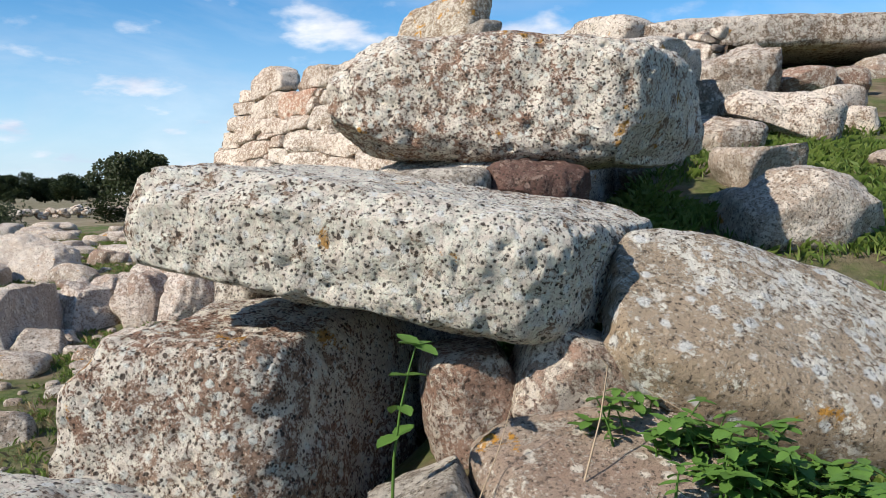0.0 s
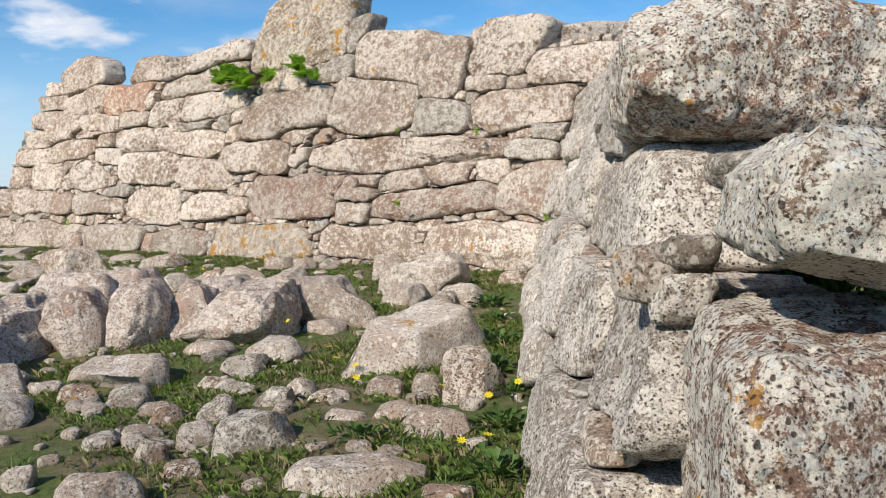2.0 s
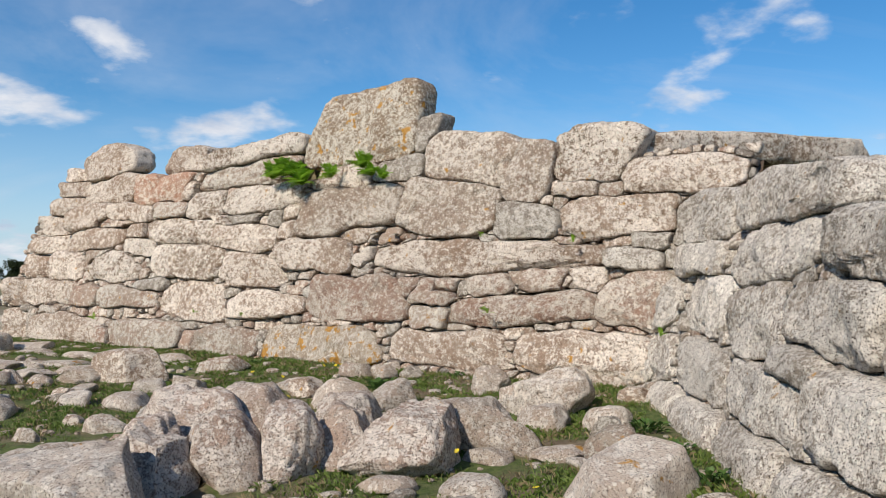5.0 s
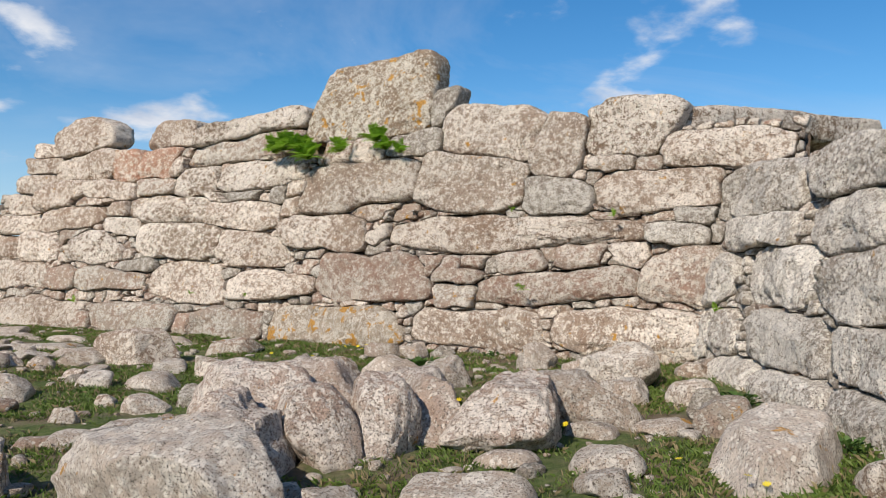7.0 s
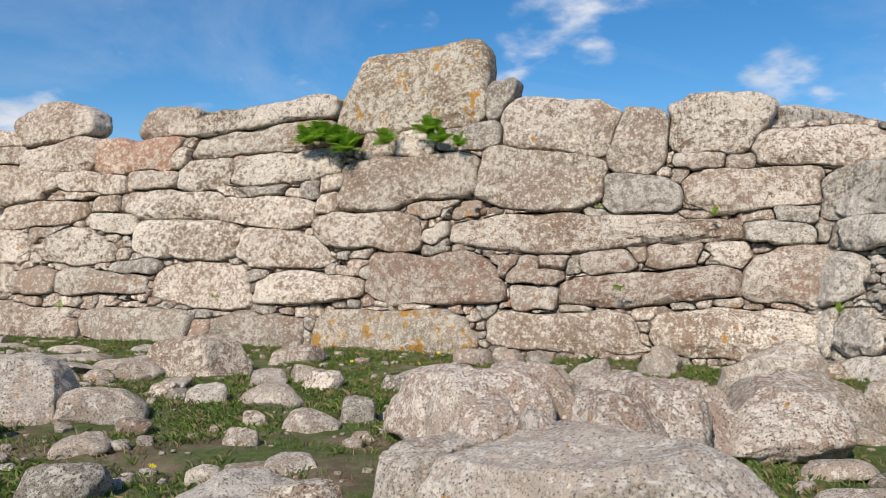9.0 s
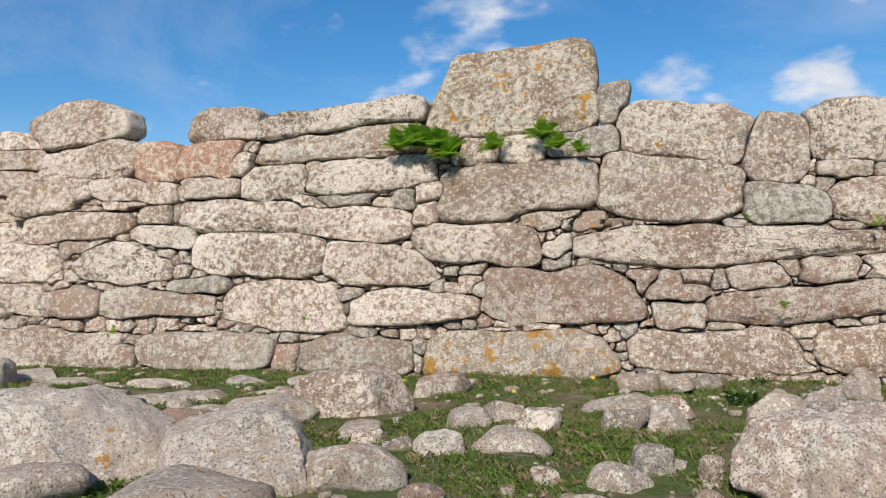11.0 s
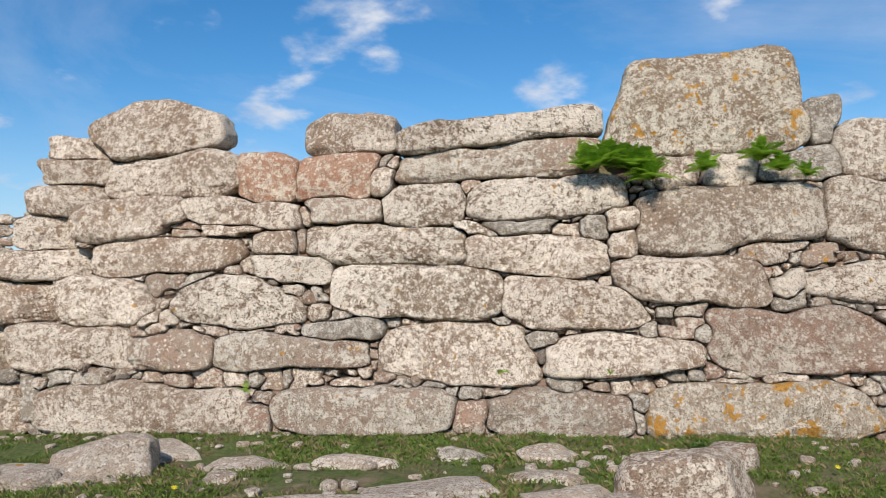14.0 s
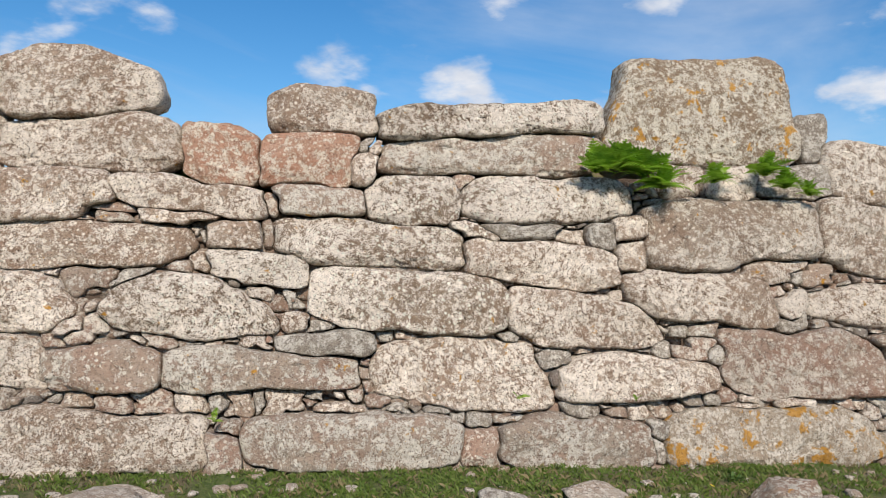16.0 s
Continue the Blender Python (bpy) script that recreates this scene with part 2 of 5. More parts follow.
def field_material():
    m = Nodes("dry_field", 0.97)
    col = m.mix(m.range(m.noise(0.08, 6, 0.6), 0.4, 0.6), (0.20, 0.165, 0.105), (0.13, 0.125, 0.062))
    col = m.mix(m.range(m.noise(1.1, 6, 0.65), 0.45, 0.7), col, (0.28, 0.235, 0.165))
    return m.done(col, m.bump(m.noise(3, 6, 0.7), 0.12, 0.8))


def leaf_material(name, a, b, rough=0.55, through=0.25):
    m = Nodes(name, rough)
    geo = m.add("ShaderNodeNewGeometry")
    col = m.mix(geo.outputs["Random Per Island"], a, b)
    col = m.mix(m.range(m.noise(30, 3), 0.4, 0.7, 0, 0.3), col, tuple(c * 0.6 for c in a))
    m.bsdf.inputs["Transmission Weight"].default_value = 0.0
    m.done(col)
    glow = m.add("ShaderNodeBsdfTranslucent")
    m.link(col, glow.inputs["Color"])
    both = m.add("ShaderNodeMixShader")
    both.inputs[0].default_value = through
    m.link(m.bsdf.outputs[0], both.inputs[1])
    m.link(glow.outputs[0], both.inputs[2])
    m.link(both.outputs[0], m.tree.nodes["Material Output"].inputs["Surface"])
    return m.mat


EARTH, FIELD = earth_material(), field_material()
GRASS = leaf_material("grass_blades", (0.085, 0.15, 0.024), (0.18, 0.23, 0.055), 0.55, 0.35)
DRY = leaf_material("dry_grass", (0.20, 0.16, 0.08), (0.30, 0.24, 0.13), 0.8)
FERN = leaf_material("fern_green", (0.20, 0.37, 0.025), (0.33, 0.54, 0.06), 0.5, 0.5)
NETTLE = leaf_material("nettle_green", (0.07, 0.16, 0.03), (0.13, 0.24, 0.05))
WEED = leaf_material("dark_weed_green", (0.05, 0.105, 0.022), (0.10, 0.17, 0.04))
OAK = leaf_material("oak_leaves", (0.018, 0.03, 0.010), (0.045, 0.06, 0.02))
PETAL = leaf_material("yellow_petals", (0.78, 0.60, 0.02), (0.85, 0.70, 0.04))
BARK = rock("bark", (0.10, 0.075, 0.05), (0.14, 0.11, 0.08), (0.25, 0.23, 0.2), white=0.1, dark=0.6)
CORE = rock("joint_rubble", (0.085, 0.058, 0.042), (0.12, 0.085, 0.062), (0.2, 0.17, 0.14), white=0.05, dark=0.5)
TWIG = Nodes("dry_twig", 0.8).done((0.36, 0.28, 0.19))

# ---- shapes ----
GRIDS = {}


def box_grid(nx, ny, nz):
    """The surface of a cube from -1 to 1 as a welded grid: points and quads."""
    key = (nx, ny, nz)
    if key not in GRIDS:
        pts, quads, index = [], [], {}
        n = (nx, ny, nz)

        def at(i):
            if i not in index:
                index[i] = len(pts)
                pts.append([2 * i[k] / n[k] - 1 for k in range(3)])
            return index[i]

        for ax in range(3):
            u, v = (ax + 1) % 3, (ax + 2) % 3
            for side in (0, n[ax]):
                for i in range(n[u]):
                    for j in range(n[v]):
                        q = []
                        for a, b in ((0, 0), (1, 0), (1, 1), (0, 1)):
                            c = [0, 0, 0]
                            c[ax], c[u], c[v] = side, i + a, j + b
                            q.append(at(tuple(c)))
                        quads.append(q if side else q[::-1])
        GRIDS[key] = (np.array(pts), quads)
    return GRIDS[key]


def mesh_from(name, pts, faces, material):
    me = bpy.data.meshes.new(name)
    me.from_pydata(np.asarray(pts).tolist(), [], faces)
    me.shade_smooth()
    me.materials.append(material)
    return me


def stone_points(w, d, h, cell, square, seed, chips=5, lump=0.05, pit=0.0, cut=0.2):
    """A weathered block w x d x h: a rounded box, chipped flat by random planes and made uneven. Points and quads."""
    rng = random.Random(seed)
    n = [max(4, min(130, round(v / cell))) for v in (w, d, h)]
    p, quads = box_grid(*n)
    e = square
    p = np.sign(p) * np.abs(p) ** 0.85
    p = p / (np.abs(p) ** e).sum(1, keepdims=True) ** (1 / e)
    p = p * np.array((w, d, h)) / 2
    size = min(w, d, h)
    for _ in range(chips):
        v = Vector((rng.gauss(0, 1) / w, rng.gauss(0, 1) / d, rng.gauss(0, 1) / h)).normalized()
        v = np.array(v)
        reach = p @ v
        over = np.maximum(0, reach - reach.max() * rng.uniform(1 - cut, 0.96))
        p = p - over[:, None] * v
    lo, hi = p.min(0), p.max(0)
    p = (p - (lo + hi) / 2) * (np.array((w, d, h)) / (hi - lo))
    away = p / (np.linalg.norm(p, axis=1, keepdims=True) + 1e-6)
    o = Vector((rng.uniform(0, 90), rng.uniform(0, 90), rng.uniform(0, 90)))
    amp = lump * size
    f1, f2 = 1.6 / size ** 0.7, 5.5 / size ** 0.7
    move = np.empty(len(p))
    for i, q in enumerate(p):
        v = Vector(q)
        m = 1.3 * noise.noise(v * f1 + o) + 0.55 * noise.noise(v * f2 + o) + 0.38 * noise.noise(v * (f2 * 2.4) + o)
        m *= amp
        if pit:
            big, small = noise.voronoi(v * 15 + o)[0][0], noise.voronoi(v * 31 + o)[0][0]
            rough = 0.25 + max(0.0, noise.noise(v * 4 + o) + 0.4)
            m -= pit * rough * (max(0.0, 1 - big / 0.28) ** 0.6 + 0.55 * max(0.0, 1 - small / 0.34) ** 0.6)
            m += pit * 0.4 * noise.noise(v * 16 + o)
        move[i] = m
    return p + away * move[:, None], quads


def thing(name, mesh=None, label="", category="", group="", kind=""):
    return tagged(new(name, mesh), label, category, group, kind)


def child(name, mesh, parent, m=None, label=""):
    ob = new(name, mesh)
    ob.parent = parent
    if m is not None:
        ob.matrix_basis = m
    return tagged(ob, label)


COUNT = [0]


def seed():
    COUNT[0] += 1
    return COUNT[0]

# ---- ground ----


def smooth(a, b, v):
    v = min(1.0, max(0.0, (v - a) / (b - a)))
    return v * v * (3 - 2 * v)


def height(x, y):
    """Height of the ground: a gentle slope up to the walls, a bank behind the near wall, level fields far off."""
    q = -0.8112 * x - 0.5847 * y + 6.89
    s = 0.5847 * x - 0.8112 * y
    r = -0.93 * x + 0.367 * y - 1.896
    field = 0.27 - 0.045 * max(-2.0, min(12.0, q))
    field += 0.42 * math.exp(-((x + 10.2) ** 2 + (y - 13.8) ** 2) / 16)
    bank = 0.62 + 0.245 * max(-0.5, min(11.0, y - 2.3))
    w = smooth(0.45, 1.25, -r) * smooth(0.2, 2.6, y)
    lower = 0.5 * smooth(0.35, 1.7, y) * smooth(0.3, 1.5, -r) * (1 - smooth(1.9, 3.0, y))
    w = max(w, smooth(0.7, 1.5, -q) * smooth(-18.6, -17.8, s))
    far = smooth(22.0, 60.0, math.hypot(x, y - 8))
    return (field * (1 - w) + max(bank, field) * w + lower * (1 - w)) * (1 - far)


def axis(lo, hi, fine_lo, fine_hi, step):
    """Grid lines: even between fine_lo and fine_hi, growing wider towards lo and hi."""
    v = list(np.arange(fine_lo, fine_hi + 1e-6, step))
    g, a = step, fine_lo
    while a > lo:
        g *= 1.25
        a -= g
        v.insert(0, a)
    g, a = step, fine_hi
    while a < hi:
        g *= 1.25
        a += g
        v.append(a)
    return v


def relief(x, y):
    """Height of the ground with its unevenness near the walls."""
    near = max(0.0, 1 - max(0, math.hypot(x + 3, y - 9) - 14) / 10)
    b = 0.05 * noise.noise((x * 1.1, y * 1.1, 3)) + 0.025 * noise.noise((x * 3.5, y * 3.5, 7)) + 0.012 * noise.noise((x * 9, y * 9, 1))
    roll = 0.25 * noise.noise((x * 0.03, y * 0.03, 9)) * smooth(30, 80, math.hypot(x, y - 8))
    return height(x, y) + b * near + roll


def build_ground():
    xs, ys = axis(-900, 900, -13, 6, 0.11), axis(-700, 1600, -2, 21, 0.11)
    pts = []
    for y in ys:
        for x in xs:
            pts.append((x, y, relief(x, y)))
    nx = len(xs)
    faces = [(j * nx + i, j * nx + i + 1, (j + 1) * nx + i + 1, (j + 1) * nx + i) for j in range(len(ys) - 1) for i in range(nx - 1)]
    me = mesh_from("ground", pts, faces, EARTH)
    me.materials.append(FIELD)
    flags = []
    for f in faces:
        x, y, _ = pts[f[0]]
        flags.append(1 if math.hypot(x + 3, y - 9) + 5 * noise.noise((x * 0.3, y * 0.3, 4)) + 2 * noise.noise((x * 1.3, y * 1.3, 6)) > 18 else 0)
    me.polygons.foreach_set("material_index", flags)
    return thing("ground", me, "grassy stony earth running out to dry fields", "ground", kind="structure")


ground = build_ground()

# ---- the two walls: rubble cores, and stones laid in courses ----
# each wall: the way along it, its outward normal, its offset at height z0, and its batter
WALLS = {}


def wall(name, along, out, offset, z0, batter, s0, s1, top, label):
    """The dark core that shows in the joints: a battered bank of small packed rubble behind the faces of the stones."""
    along, out = Vector((*along, 0)), Vector((*out, 0))
    pts, faces = [], []
    n, k = max(8, round((s1 - s0) / 0.16)), 18
    for j in range(k + 2):
        for i in range(n + 1):
            s = s0 + (s1 - s0) * i / n
            high = top(s)
            z = -0.3 + (high + 0.3) * min(1, j / k)
            inset = 0.2 + 1.1 * max(0.0, -18.7 - s) + 0.05 * noise.noise((s * 4, z * 4, 2)) + max(0, j - k) * 0.35
            p = along * s + out * (offset - batter * (z - z0) - inset)
            pts.append((p.x, p.y, z if j <= k else z - 0.02 * (j - k)))
    for j in range(k + 1):
        for i in range(n):
            a = j * (n + 1) + i
            faces.append((a, a + 1, a + n + 2, a + n + 1))
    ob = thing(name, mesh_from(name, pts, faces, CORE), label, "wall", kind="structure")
    WALLS[ob.name] = (along, out, offset, z0, batter)
    return ob


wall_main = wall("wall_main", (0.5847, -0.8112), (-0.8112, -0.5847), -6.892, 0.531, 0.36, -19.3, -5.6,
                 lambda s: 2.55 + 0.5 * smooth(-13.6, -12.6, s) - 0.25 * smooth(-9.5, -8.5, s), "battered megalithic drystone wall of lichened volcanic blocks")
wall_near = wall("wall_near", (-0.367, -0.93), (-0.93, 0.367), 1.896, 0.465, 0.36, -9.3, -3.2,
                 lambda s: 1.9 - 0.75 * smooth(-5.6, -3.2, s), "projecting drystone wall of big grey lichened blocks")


LAID = {"wall_main": [], "wall_near": []}


def course(on, stones, depth=0.62):
    """Stones of one course: place along the wall, height, width, height of the stone, tilt, taper, flare, lean, kind of rock."""
    for row in stones:
        LAID[on.name].append((*row, min(depth, 0.35 + 0.35 * row[2]), False))


def chinks(on, stones):
    """Small wedged stones: place along the wall, height, width, height of the stone."""
    for s, z, w, h in stones:
        rng = random.Random(seed())
        LAID[on.name].append((s, z, w, h, rng.uniform(-9, 9), rng.uniform(-0.2, 0.2), rng.uniform(-0.15, 0.15), rng.uniform(-0.3, 0.3), rng.choice("pgbrgp"), 0.17, True))


def claim(rows, S, Z, owner, far, step, grow):
    """Shares the face of a wall out among its stones: each takes the spots that lie nearer to its own tapered outline than to any other's."""
    for i, (s, z, w, h, tilt, taper, flare, lean, kind, _, small) in rows:
        rng = random.Random(i * 7 + 3)
        reach = 0.6 * w + 0.6 * h + 0.1
        a0, a1 = np.searchsorted(S[0], (s - reach, s + reach))
        b0, b1 = np.searchsorted(Z[:, 0], (z - 0.35 * w - 0.7 * h - 0.1, z + 0.35 * w + 0.7 * h + 0.1))
        if a1 - a0 < 2 or b1 - b0 < 2:
            continue
        box = (slice(b0, b1), slice(a0, a1))
        x, y = WARP[0](S[box], Z[box]) - s, WARP[1](S[box], Z[box]) - z
        t = math.tan(radians(tilt))
        cs = [(u * w / 2 * (1 + flare * v) + lean * h / 2 * v, v * h / 2 * (1 + taper * u) + t * u * w / 2) for u, v in ((-1, -1), (1, -1), (1, 1), (-1, 1))]
        d = np.full(x.shape, -9.0)
        for (px, py), (qx, qy) in zip(cs, cs[1:] + cs[:1]):
            n = math.hypot(qx - px, qy - py)
            d = np.maximum(d, ((x - px) * (qy - py) - (y - py) * (qx - px)) / n)
        lean_x, lift = x - lean * y, y - t * x
        for u, v in ((-1, -1), (1, -1), (1, 1), (-1, 1)):
            c = 1.34 if kind == "P" and v > 0 else rng.uniform(1.82, 1.97) if kind == "B" else rng.uniform(1.5, 1.95)
            d = np.maximum(d, (u * lean_x * 2 / w + v * lift * 2 / h - c) / math.hypot(2 / w, 2 / h))
        free = d < np.minimum(far[box], grow * (0.6 if small else 1.0))
        owner[box][free] = i
        far[box][free] = d[free]


def ripple(k, size):
    """A smooth uneven shift of places on a wall's face."""
    rng = random.Random(k)
    waves = [(rng.uniform(-1, 1) * 6.28 / g, rng.uniform(-1, 1) * 6.28 / g, rng.uniform(0, 6.28), size * g ** 0.6) for g in (0.9, 0.6, 0.4, 0.28, 0.2, 0.15, 0.11, 0.09) for _ in range(2)]
    return lambda S, Z: sum(a * np.sin(p * S + q * Z + f) for p, q, f, a in waves)


RIPPLES = (ripple(1, 0.012), ripple(2, 0.0085))
WARP = (lambda S, Z: S + RIPPLES[0](S, Z), lambda S, Z: Z + RIPPLES[1](S, Z))


def roughen(p, away, size, lump, rng, sharp=0.38):
    o = Vector((rng.uniform(0, 90), rng.uniform(0, 90), rng.uniform(0, 90)))
    f1, f2 = 1.6 / size ** 0.7, 5.5 / size ** 0.7
    move = [1.3 * noise.noise(v * f1 + o) + 0.6 * noise.noise(v * f2 + o) + sharp * noise.noise(v * f2 * 2.4 + o) + 0.3 * noise.noise(v * 30 + o) for v in map(Vector, p)]
    return p + away * (np.array(move) * lump * size)[:, None]


def lay(on, s0, s1, top, cell, grow=0.05, step=0.012):
    """Builds the stones of a wall so that they fit each other, with narrow joints, and wedges small stones into the holes left over."""
    along, out, offset, z0, batter = WALLS[on.name]
    S, Z = np.meshgrid(np.arange(s0, s1, step), np.arange(-0.15, 4.7, step))
    owner, far = np.full(S.shape, -1), np.full(S.shape, 9.0)
    rows = list(enumerate(LAID[on.name]))
    claim(rows, S, Z, owner, far, step, grow)
    rng = random.Random(77)
    holes = np.argwhere(owner < 0)
    extra = []
    for j in rng.sample(range(len(holes)), min(len(holes), 30000)):
        b, a = holes[j]
        s, z = float(S[b, a]), float(Z[b, a])
        if 0.3 < z < top(s) and s0 + 0.3 < s < s1 - 0.3 and all((s - e[0]) ** 2 + 2 * (z - e[1]) ** 2 > 0.016 for e in extra):
            extra.append((s, z, rng.uniform(0.1, 0.19), rng.uniform(0.07, 0.12), rng.uniform(-15, 15), 0.1, 0.1, 0.1, rng.choice("prgbrd" if on is wall_main else "ng"), 0.16, True))
    more = [(len(rows) + i, e) for i, e in enumerate(extra[:420])]
    far[owner >= 0] = -9
    claim(more, S, Z, owner, far, step, grow)
    turns = np.linspace(-math.pi, math.pi, 73)
    radii = np.linspace(0.04, 2.0, 120)
    for i, (s, z, w, h, tilt, taper, flare, lean, kind, d, small) in rows + more:
        mine = np.argwhere(owner == i)
        if len(mine) * step * step < 0.0022:
            continue
        lo, hi = mine.min(0), mine.max(0)
        w, h = (hi[1] - lo[1] + 1) * step, (hi[0] - lo[0] + 1) * step
        cz, cs = Z[0, 0] + mine[:, 0].mean() * step, S[0, 0] + mine[:, 1].mean() * step
        gx, gz = np.outer(radii, np.cos(turns) * w / 2), np.outer(radii, np.sin(turns) * h / 2)
        ia = np.clip(np.rint((cs + gx - S[0, 0]) / step).astype(int), 0, S.shape[1] - 1)
        ib = np.clip(np.rint((cz + gz - Z[0, 0]) / step).astype(int), 0, S.shape[0] - 1)
        out_of = owner[ib, ia] != i
        out_of[-1] = True
        out_of[0] = False
        k = radii[out_of.argmax(0)]
        k[-1] = k[0]
        for _ in range(2):
            k[:-1] = (np.roll(k[:-1], 1) + 2 * k[:-1] + np.roll(k[:-1], -1)) / 4
            k[-1] = k[0]
        rng = random.Random(i * 13 + 5)
        gap = rng.uniform(0.004, 0.014)
        k = np.maximum(0.1, k - gap / np.hypot(np.cos(turns) * w / 2, np.sin(turns) * h / 2))
        fine = 0.03 if small else cell
        n = [max(4, min(120, round(v / fine))) for v in (w, d * 0.6, h)]
        p, quads = box_grid(*n)
        e = rng.uniform(3.6, 5.0) if small else rng.uniform(6.0, 10.0)
        p = np.sign(p) * np.abs(p) ** 0.8
        p = p / (np.abs(p) ** e).sum(1, keepdims=True) ** (1 / e)
        turn = np.arctan2(p[:, 2], p[:, 0])
        rho = (np.abs(p[:, 0]) ** e + np.abs(p[:, 2]) ** e) ** (1 / e) * np.interp(turn, turns, k)
        p = np.stack((rho * np.cos(turn) * w / 2, p[:, 1] * d / 2, rho * np.sin(turn) * h / 2), 1)
        for _ in range(2 if small else 4):
            v = np.array(Vector((rng.gauss(0, 0.35) * d / w, -1, rng.gauss(0, 0.4) * d / h)).normalized())
            reach = p @ v
            p = p - np.maximum(0, reach - reach.max() * rng.uniform(0.86, 0.97))[:, None] * v
        size = min(w, d, h)
        away = p * (1 / w ** 2, 1 / d ** 2, 1 / h ** 2)
        away /= np.linalg.norm(away, axis=1, keepdims=True) + 1e-9
        p = roughen(p, away * (0.35, 1.0, 0.45), size, 0.06 if small else 0.085, rng)
        p[:, 1] += p[:, 2] * 0.26
        c = along * float(cs) + out * (offset - batter * (float(cz) - z0) - d / 2 + (rng.uniform(-0.10, -0.02) if small else 0.02 + rng.uniform(-0.06, 0.06)))
        swing = 0.0
        if on is wall_main and cs < -18.7:
            swing = min(40.0, (-18.7 - cs) * 30)
            c -= out * float(-18.7 - cs) * 0.12
        m = Matrix((along, -out, (0, 0, 1))).transposed().to_4x4() @ pose(0, 0, 0, 0, 0, swing)
        m.translation = (c.x, c.y, cz)
        name = "chink_stone" if small else "stone"
        child(name, mesh_from(name, p, quads, ROCKS[kind]), on, m)


course(wall_main, [
    (-17.88, 0.55, 2.37, 0.46, 0.8, -0.01, 0.01, -0.25, "p"),
    (-19.74, 0.56, 0.75, 0.48, -1.6, -0.09, 0.02, -0.26, "p"),
    (-19.23, 0.65, 0.22, 0.41, 4.4, -0.05, -0.03, -0.25, "g"),
    (-16.53, 0.45, 0.29, 0.3, -1.6, 0.02, 0.01, -0.06, "r"),
    (-15.42, 0.54, 1.91, 0.43, -0.1, 0.04, 0.02, 0.03, "b"),
    (-14.29, 0.49, 0.33, 0.32, -0.3, 0.03, -0.05, 0.07, "r"),
    (-13.39, 0.51, 1.48, 0.41, -1.5, -0.03, 0.01, 0.05, "b"),
    (-11.44, 0.53, 2.11, 0.55, -0.8, 0.1, -0.1, -0.23, "o"),
    (-9.28, 0.59, 1.76, 0.41, -0.1, 0.02, -0.05, -0.32, "p"),
    (-7.4, 0.61, 1.78, 0.5, -1.7, 0.21, -0.07, -0.24, "p"),
    (-6.04, 0.68, 0.47, 0.41, 2.3, 0.01, 0.01, 0.06, "g"),
])
course(wall_main, [
    (-18.79, 1.17, 1.47, 0.46, -1.1, -0.02, 0.02, -0.21, "p"),
    (-20.02, 1.19, 0.91, 0.47, -0.5, 0.01, 0.0, -0.26, "p"),
    (-17.59, 1.14, 0.94, 0.36, 0.8, 0.08, 0.02, -0.15, "b"),
    (-16.27, 1.11, 1.67, 0.32, -1.0, -0.15, 0.01, -0.08, "b"),
    (-14.47, 1.09, 1.54, 0.6, -1.4, 0.07, -0.1, -0.14, "p"),
    (-12.71, 1.06, 1.56, 0.36, -0.4, -0.33, -0.03, 0.16, "p"),
    (-10.96, 1.17, 1.72, 0.59, -0.5, -0.08, -0.01, -0.21, "r"),
    (-9.62, 0.95, 0.54, 0.31, 0.5, -0.01, 0.03, -0.13, "b"),
    (-8.33, 1.07, 1.98, 0.31, 3.5, 0.08, -0.01, -0.07, "r"),
    (-6.78, 1.21, 1.0, 0.6, 1.7, 0.11, -0.03, -0.03, "r"),
])
course(wall_main, [
    (-15.69, 1.35, 0.91, 0.17, 1.5, 0.31, 0.01, -0.14, "g"),
    (-9.67, 1.29, 0.75, 0.29, -1.5, -0.03, 0.12, -0.34, "r"),
    (-8.8, 1.39, 0.61, 0.19, 1.2, 0.01, -0.01, -0.09, "r"),
    (-8.07, 1.47, 0.58, 0.23, 2.0, -0.04, 0.05, -0.06, "r"),
    (-7.47, 1.48, 0.45, 0.28, -1.8, 0.09, 0.02, 0.03, "p"),
    (-18.4, 1.14, 0.57, 0.39, 2.8, 0.02, 0.0, -0.17, "p"),
    (-17.65, 1.86, 0.38, 0.22, 1.0, 0.47, 0.46, 1.9, "g"),
    (-9.97, 1.33, 0.34, 0.23, 0.8, -0.0, 0.09, -0.18, "r"),
    (-9.55, 1.31, 0.49, 0.26, 5.3, 0.01, -0.02, 0.15, "r"),
])
course(wall_main, [
    (-18.5, 1.7, 1.11, 0.51, 0.8, -0.11, -0.06, -0.48, "p"),
    (-19.55, 1.69, 0.89, 0.44, -2.2, 0.01, -0.0, -0.2, "p"),
    (-16.93, 1.67, 1.41, 0.5, -2.3, -0.09, -0.13, -0.31, "w"),
    (-14.91, 1.75, 1.84, 0.52, -2.1, 0.08, -0.04, -0.06, "w"),
    (-13.22, 1.59, 1.4, 0.45, -2.7, -0.05, -0.13, -0.29, "p"),
    (-12.02, 1.84, 1.54, 0.42, -3.6, 0.26, -0.03, -0.21, "p"),
    (-9.05, 1.75, 3.45, 0.39, -0.2, -0.35, 0.02, -0.19, "p"),
    (-6.92, 1.71, 0.75, 0.21, -2.6, -0.02, 0.0, 0.02, "g"),
    (-6.76, 1.91, 0.4, 0.2, -0.7, 0.02, 0.0, 0.03, "g"),
    (-6.15, 1.67, 0.51, 0.2, 1.3, 0.03, 0.0, 0.05, "d"),
])
